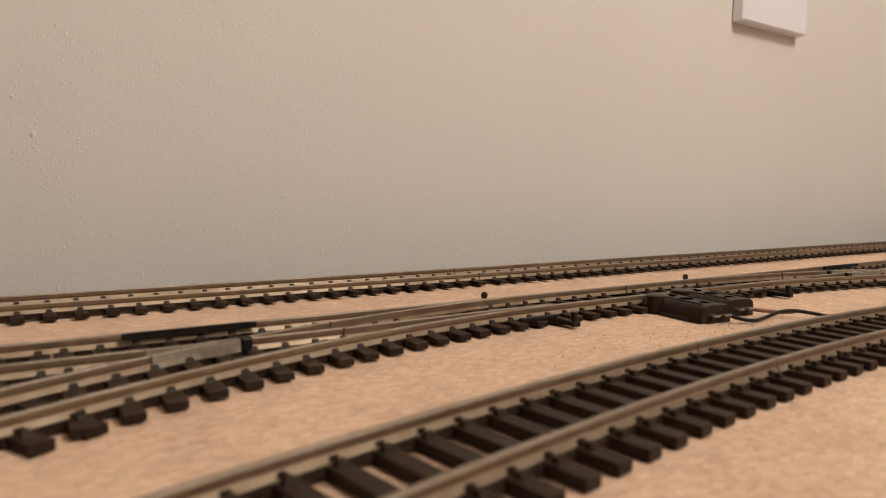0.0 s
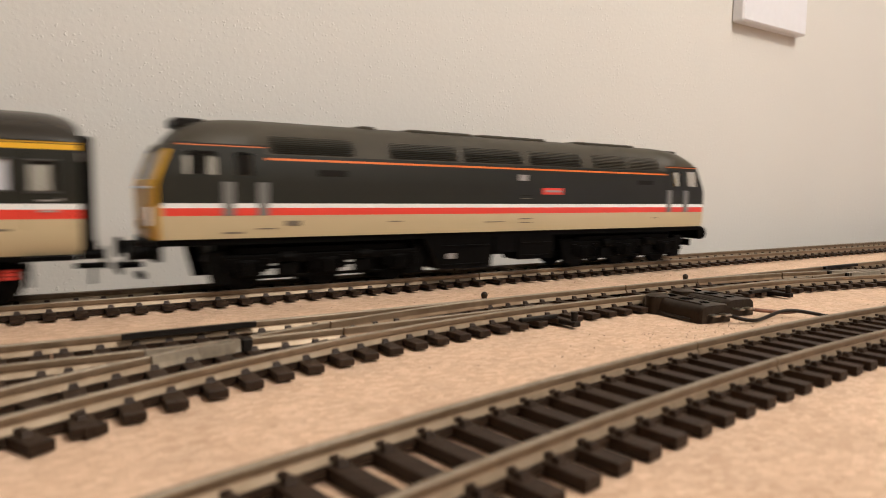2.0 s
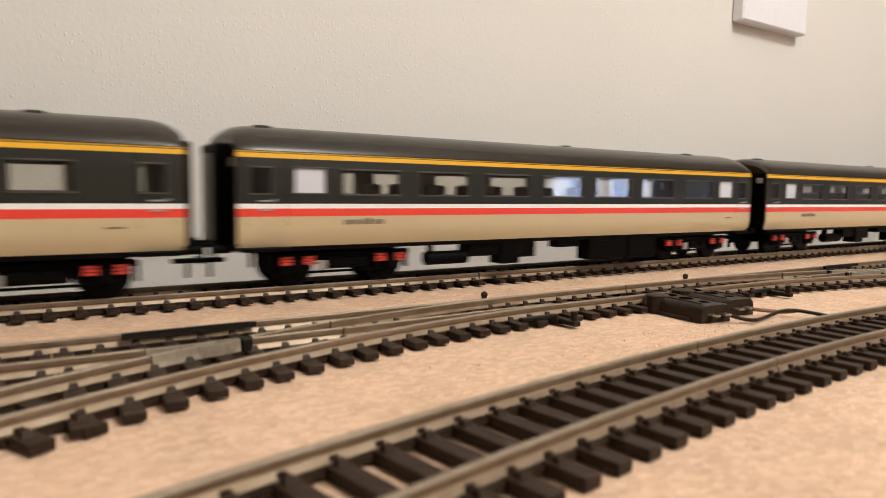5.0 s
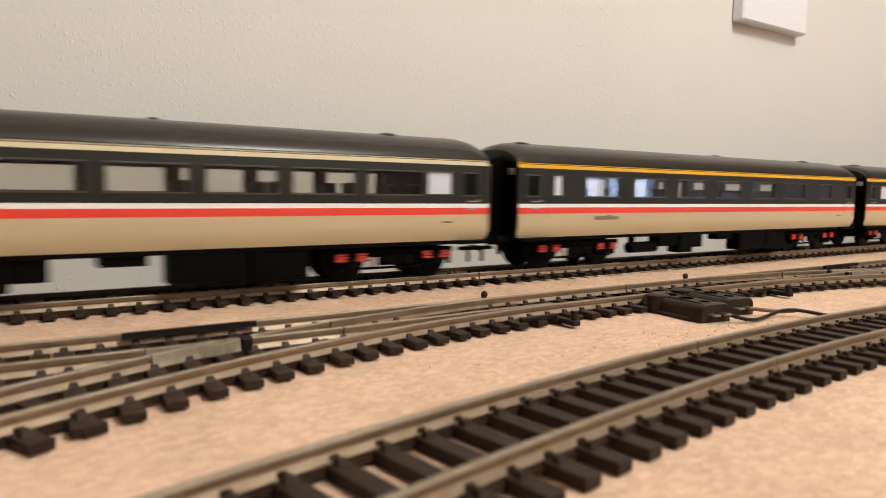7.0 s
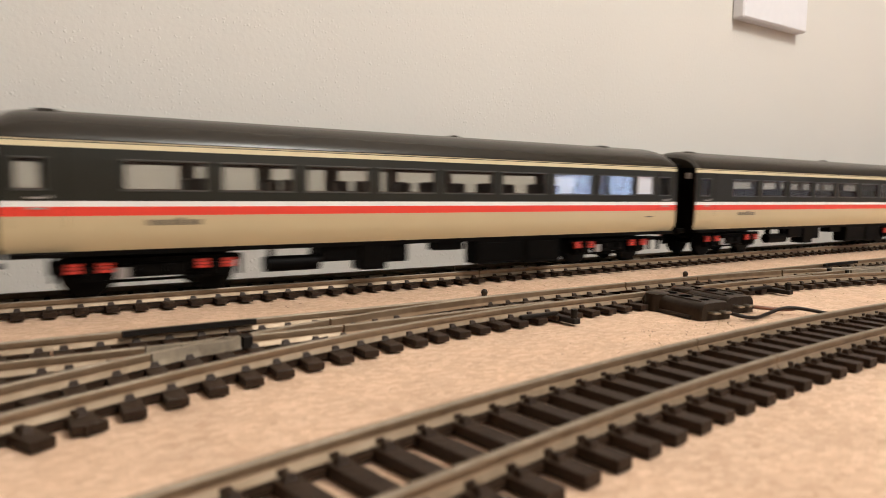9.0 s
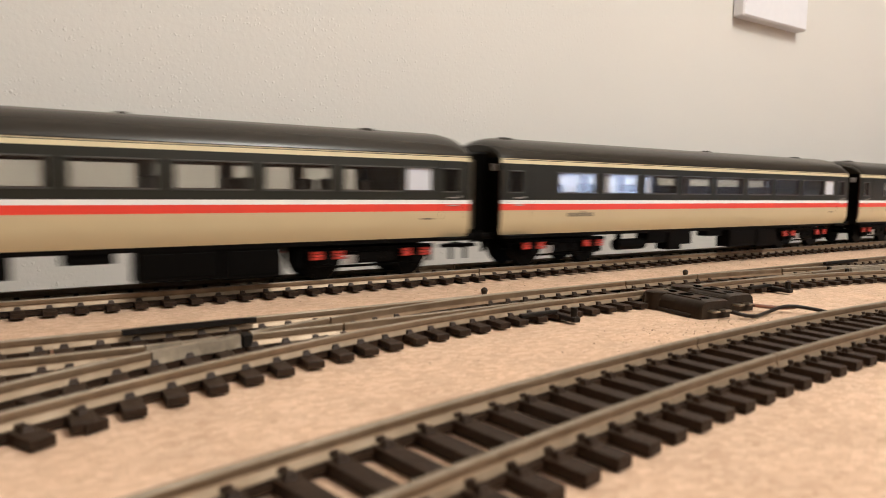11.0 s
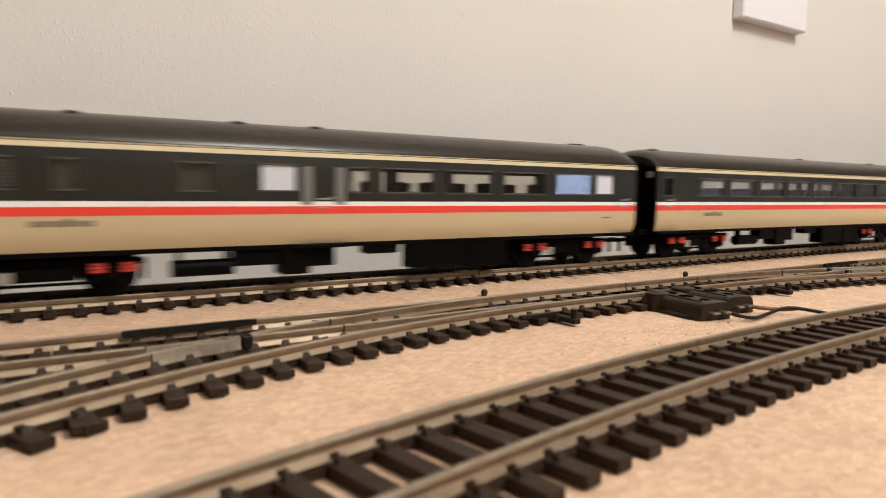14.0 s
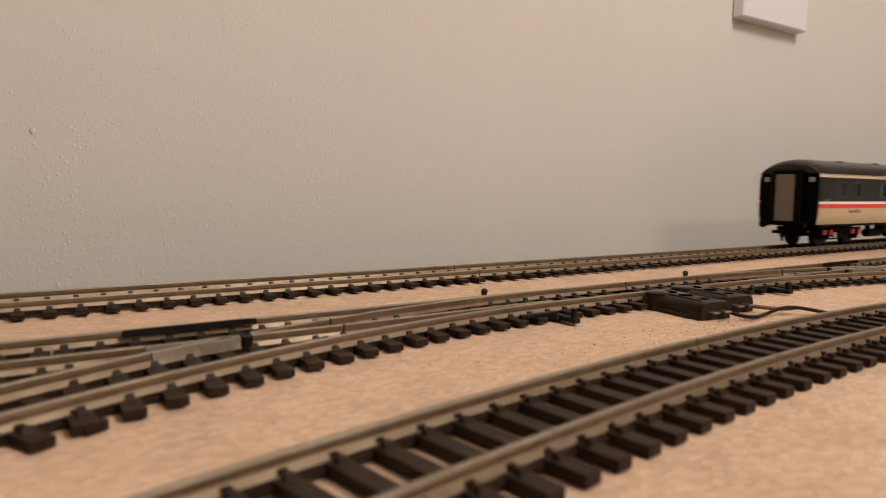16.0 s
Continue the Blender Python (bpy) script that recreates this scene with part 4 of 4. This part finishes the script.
        box(bm, min(e + d * 0.6, e + d * 3), max(e + d * 0.6, e + d * 3), -17, 17, 10.6, 17.0, 0.6)
        beam = part("buffer_beam", bm, BLACK, top)
        for s in (-1, 1):
            bm = bmesh.new()
            cyl(bm, (e - d * 1.6, s * 11.5, 13.2), 2.0, 5.6, "x", 16)
            cyl(bm, (e - d * 5.0, s * 11.5, 13.2), 3.2, 1.4, "x", 22)
            part("buffer", bm, BLACK, beam, smooth=True)
        bm = bmesh.new()
        box(bm, min(e, e - d * 7), max(e, e - d * 7), -1.5, 1.5, 7.8, 9.4, 0.3)
        box(bm, min(e - d * 6, e - d * 7), max(e - d * 6, e - d * 7), -5, 5, 6.2, 9.6, 0.3)
        box(bm, min(e + d * 0.5, e - d * 1.5), max(e + d * 0.5, e - d * 1.5), -4, 4, 4.4, 6.2, 0.3)
        part("coupling", bm, BLACK, beam, "black tension coupling")
    # cab interiors
    for e in (20.0, LOCO - 24.0):
        bm = bmesh.new()
        box(bm, e + (4 if e < 100 else -1), e + (5 if e < 100 else 0), -16.5, 16.5, 17, 42.5)
        part("cab_bulkhead", bm, INSIDE, top)
    bm = bmesh.new()
    box(bm, TAIL + 3, NOSE - 3, -16.4, 16.4, 15.0, 17.6)
    part("underframe", bm, BLACK, top)
    for a, b, z, lean in ((85, 117, 3.4, 7.0), (117.4, 128, 8.6, 0.0), (128.4, 147.8, 5.4, 1.2)):
        bm = bmesh.new()
        for s in (-1, 1):
            vs = box(bm, a, b, s * 11 - 5, s * 11 + 5, z, 15.4, 0.0)
            for v in vs:
                if v.co.z < z + 0.1:
                    v.co.x += lean if v.co.x < (a + b) / 2 else -lean * 0.2
            if b - a > 15:
                box(bm, a + lean + 1, b - 2, s * 16.1 - 0.3, s * 16.1 + 0.3, z + 1.2, z + 1.8, 0.1)
                box(bm, a + lean + 1, b - 2, s * 16.1 - 0.3, s * 16.1 + 0.3, 11.6, 12.2, 0.1)
        part("tank_box", bm, BLACK, top, "black underframe tank with a sloping end")
    bm = bmesh.new()
    box(bm, 95, 99, -16.3, -15.9, 7.2, 9.2, 0.1)
    part("tank_label", bm, RAILING, top, "small pale label")
    for xc in (49.0, LOCO - 49.0):
        bm = bmesh.new()
        for s in (-1, 1):
            box(bm, xc - 35, xc + 35, s * 13 - 1.0, s * 13 + 1.0, 8.4, 11.4, 0.4)
            box(bm, xc - 31, xc + 31, s * 12.4 - 0.6, s * 12.4 + 0.6, 3.6, 4.6, 0.2)
            for e in (-1, 1):
                vs = box(bm, xc + e * 36.5 - 3.5, xc + e * 36.5 + 3.5, s * 12.6 - 1.0, s * 12.6 + 1.0, 2.6, 12.6, 0.0)
                for v in vs:
                    if v.co.z < 3:
                        v.co.x -= e * 2.5
            box(bm, xc - 30, xc + 30, s * 12.4 - 1, s * 12.4 + 1, 11.2, 14.0, 0.5)
            for a in (-27, 0, 27):
                box(bm, xc + a - 3.4, xc + a + 3.4, s * 14 - 1, s * 14 + 1, 4.4, 9.8, 0.6)
                cyl(bm, (xc + a, s * 15, 7), 2.0, 1.2, "y", 14)
                for k in (-5.4, 5.4):
                    cyl(bm, (xc + a + k, s * 13.8, 8.2), 1.3, 4.2, "z", 12)
            for a in (-14, 13):
                box(bm, xc + a - 3.4, xc + a + 3.4, s * 13.4 - 0.8, s * 13.4 + 0.8, 4.4, 8.6, 0.3)
                cyl(bm, (xc + a, s * 14.4, 10.6), 1.6, 5.0, "x", 12)
        box(bm, xc - 36, xc + 36, -9, 9, 8, 14.8)
        bg = part("bogie", bm, BLACK, top, "black six-wheel bogie")
        for a in (-27, 0, 27):
            bm = bmesh.new()
            for s in (-1, 1):
                cyl(bm, (0, s * 7.9, 0), 6.9, 2.0, "y", 24)
                cyl(bm, (0, s * 6.7, 0), 7.6, 0.6, "y", 24)
            cyl(bm, (0, 0, 0), 1.2, 18, "y", 8)
            part("wheelset", bm, WHEEL, bg, smooth=True).location = ((xc + a) * MM, 0, 0.0069)
    return top


loco = locomotive()

# ---------------------------------------------------------------- the train's run
# seconds and the place of the locomotive's nose along the track, in millimetres
RUN = [(0, -128), (0.5, -23.5), (1, 79.2), (1.5, 179.8), (2, 281.5), (2.5, 387), (3, 489.5), (3.5, 587.2), (4, 687), (4.5, 777), (5.2, 904), (5.9, 1048), (6.5, 1165), (7, 1254),
       (7.5, 1346), (8, 1440), (8.5, 1540), (9, 1643), (9.8, 1815), (10.8, 2038), (11.5, 2191), (12, 2296), (12.5, 2403), (13, 2514), (13.5, 2621), (14, 2731), (14.5, 2838), (15, 2946), (15.5, 3051), (16, 3151)]


def roll(wheelset):
    """Turns a wheelset as far as the train has run, a row for each thirtieth of a second."""
    ts, ps = zip(*RUN)
    home = wheelset.location.copy()
    rows = []
    for i in range(16 * FPS + 1):
        t = i / FPS
        turn = Matrix.Rotation(float(np.interp(t, ts, ps)) / 6.9, 4, "Y")
        rows.append((t, Matrix.Translation(home) @ turn))
    walk(wheelset, rows)


def motions():
    def run(thing, back):
        walk(thing, [(t, pose((p - back) * MM, REAR_Y * MM, RAIL)) for t, p in RUN])
    run(loco, LOCO)
    for k, c in enumerate(COACHES):
        run(c, 266.6 + LEN + 279.0 * k)
    for thing in (loco, *COACHES):
        for o in thing.children_recursive:
            if o.name.startswith("wheelset"):
                roll(o)


motions()
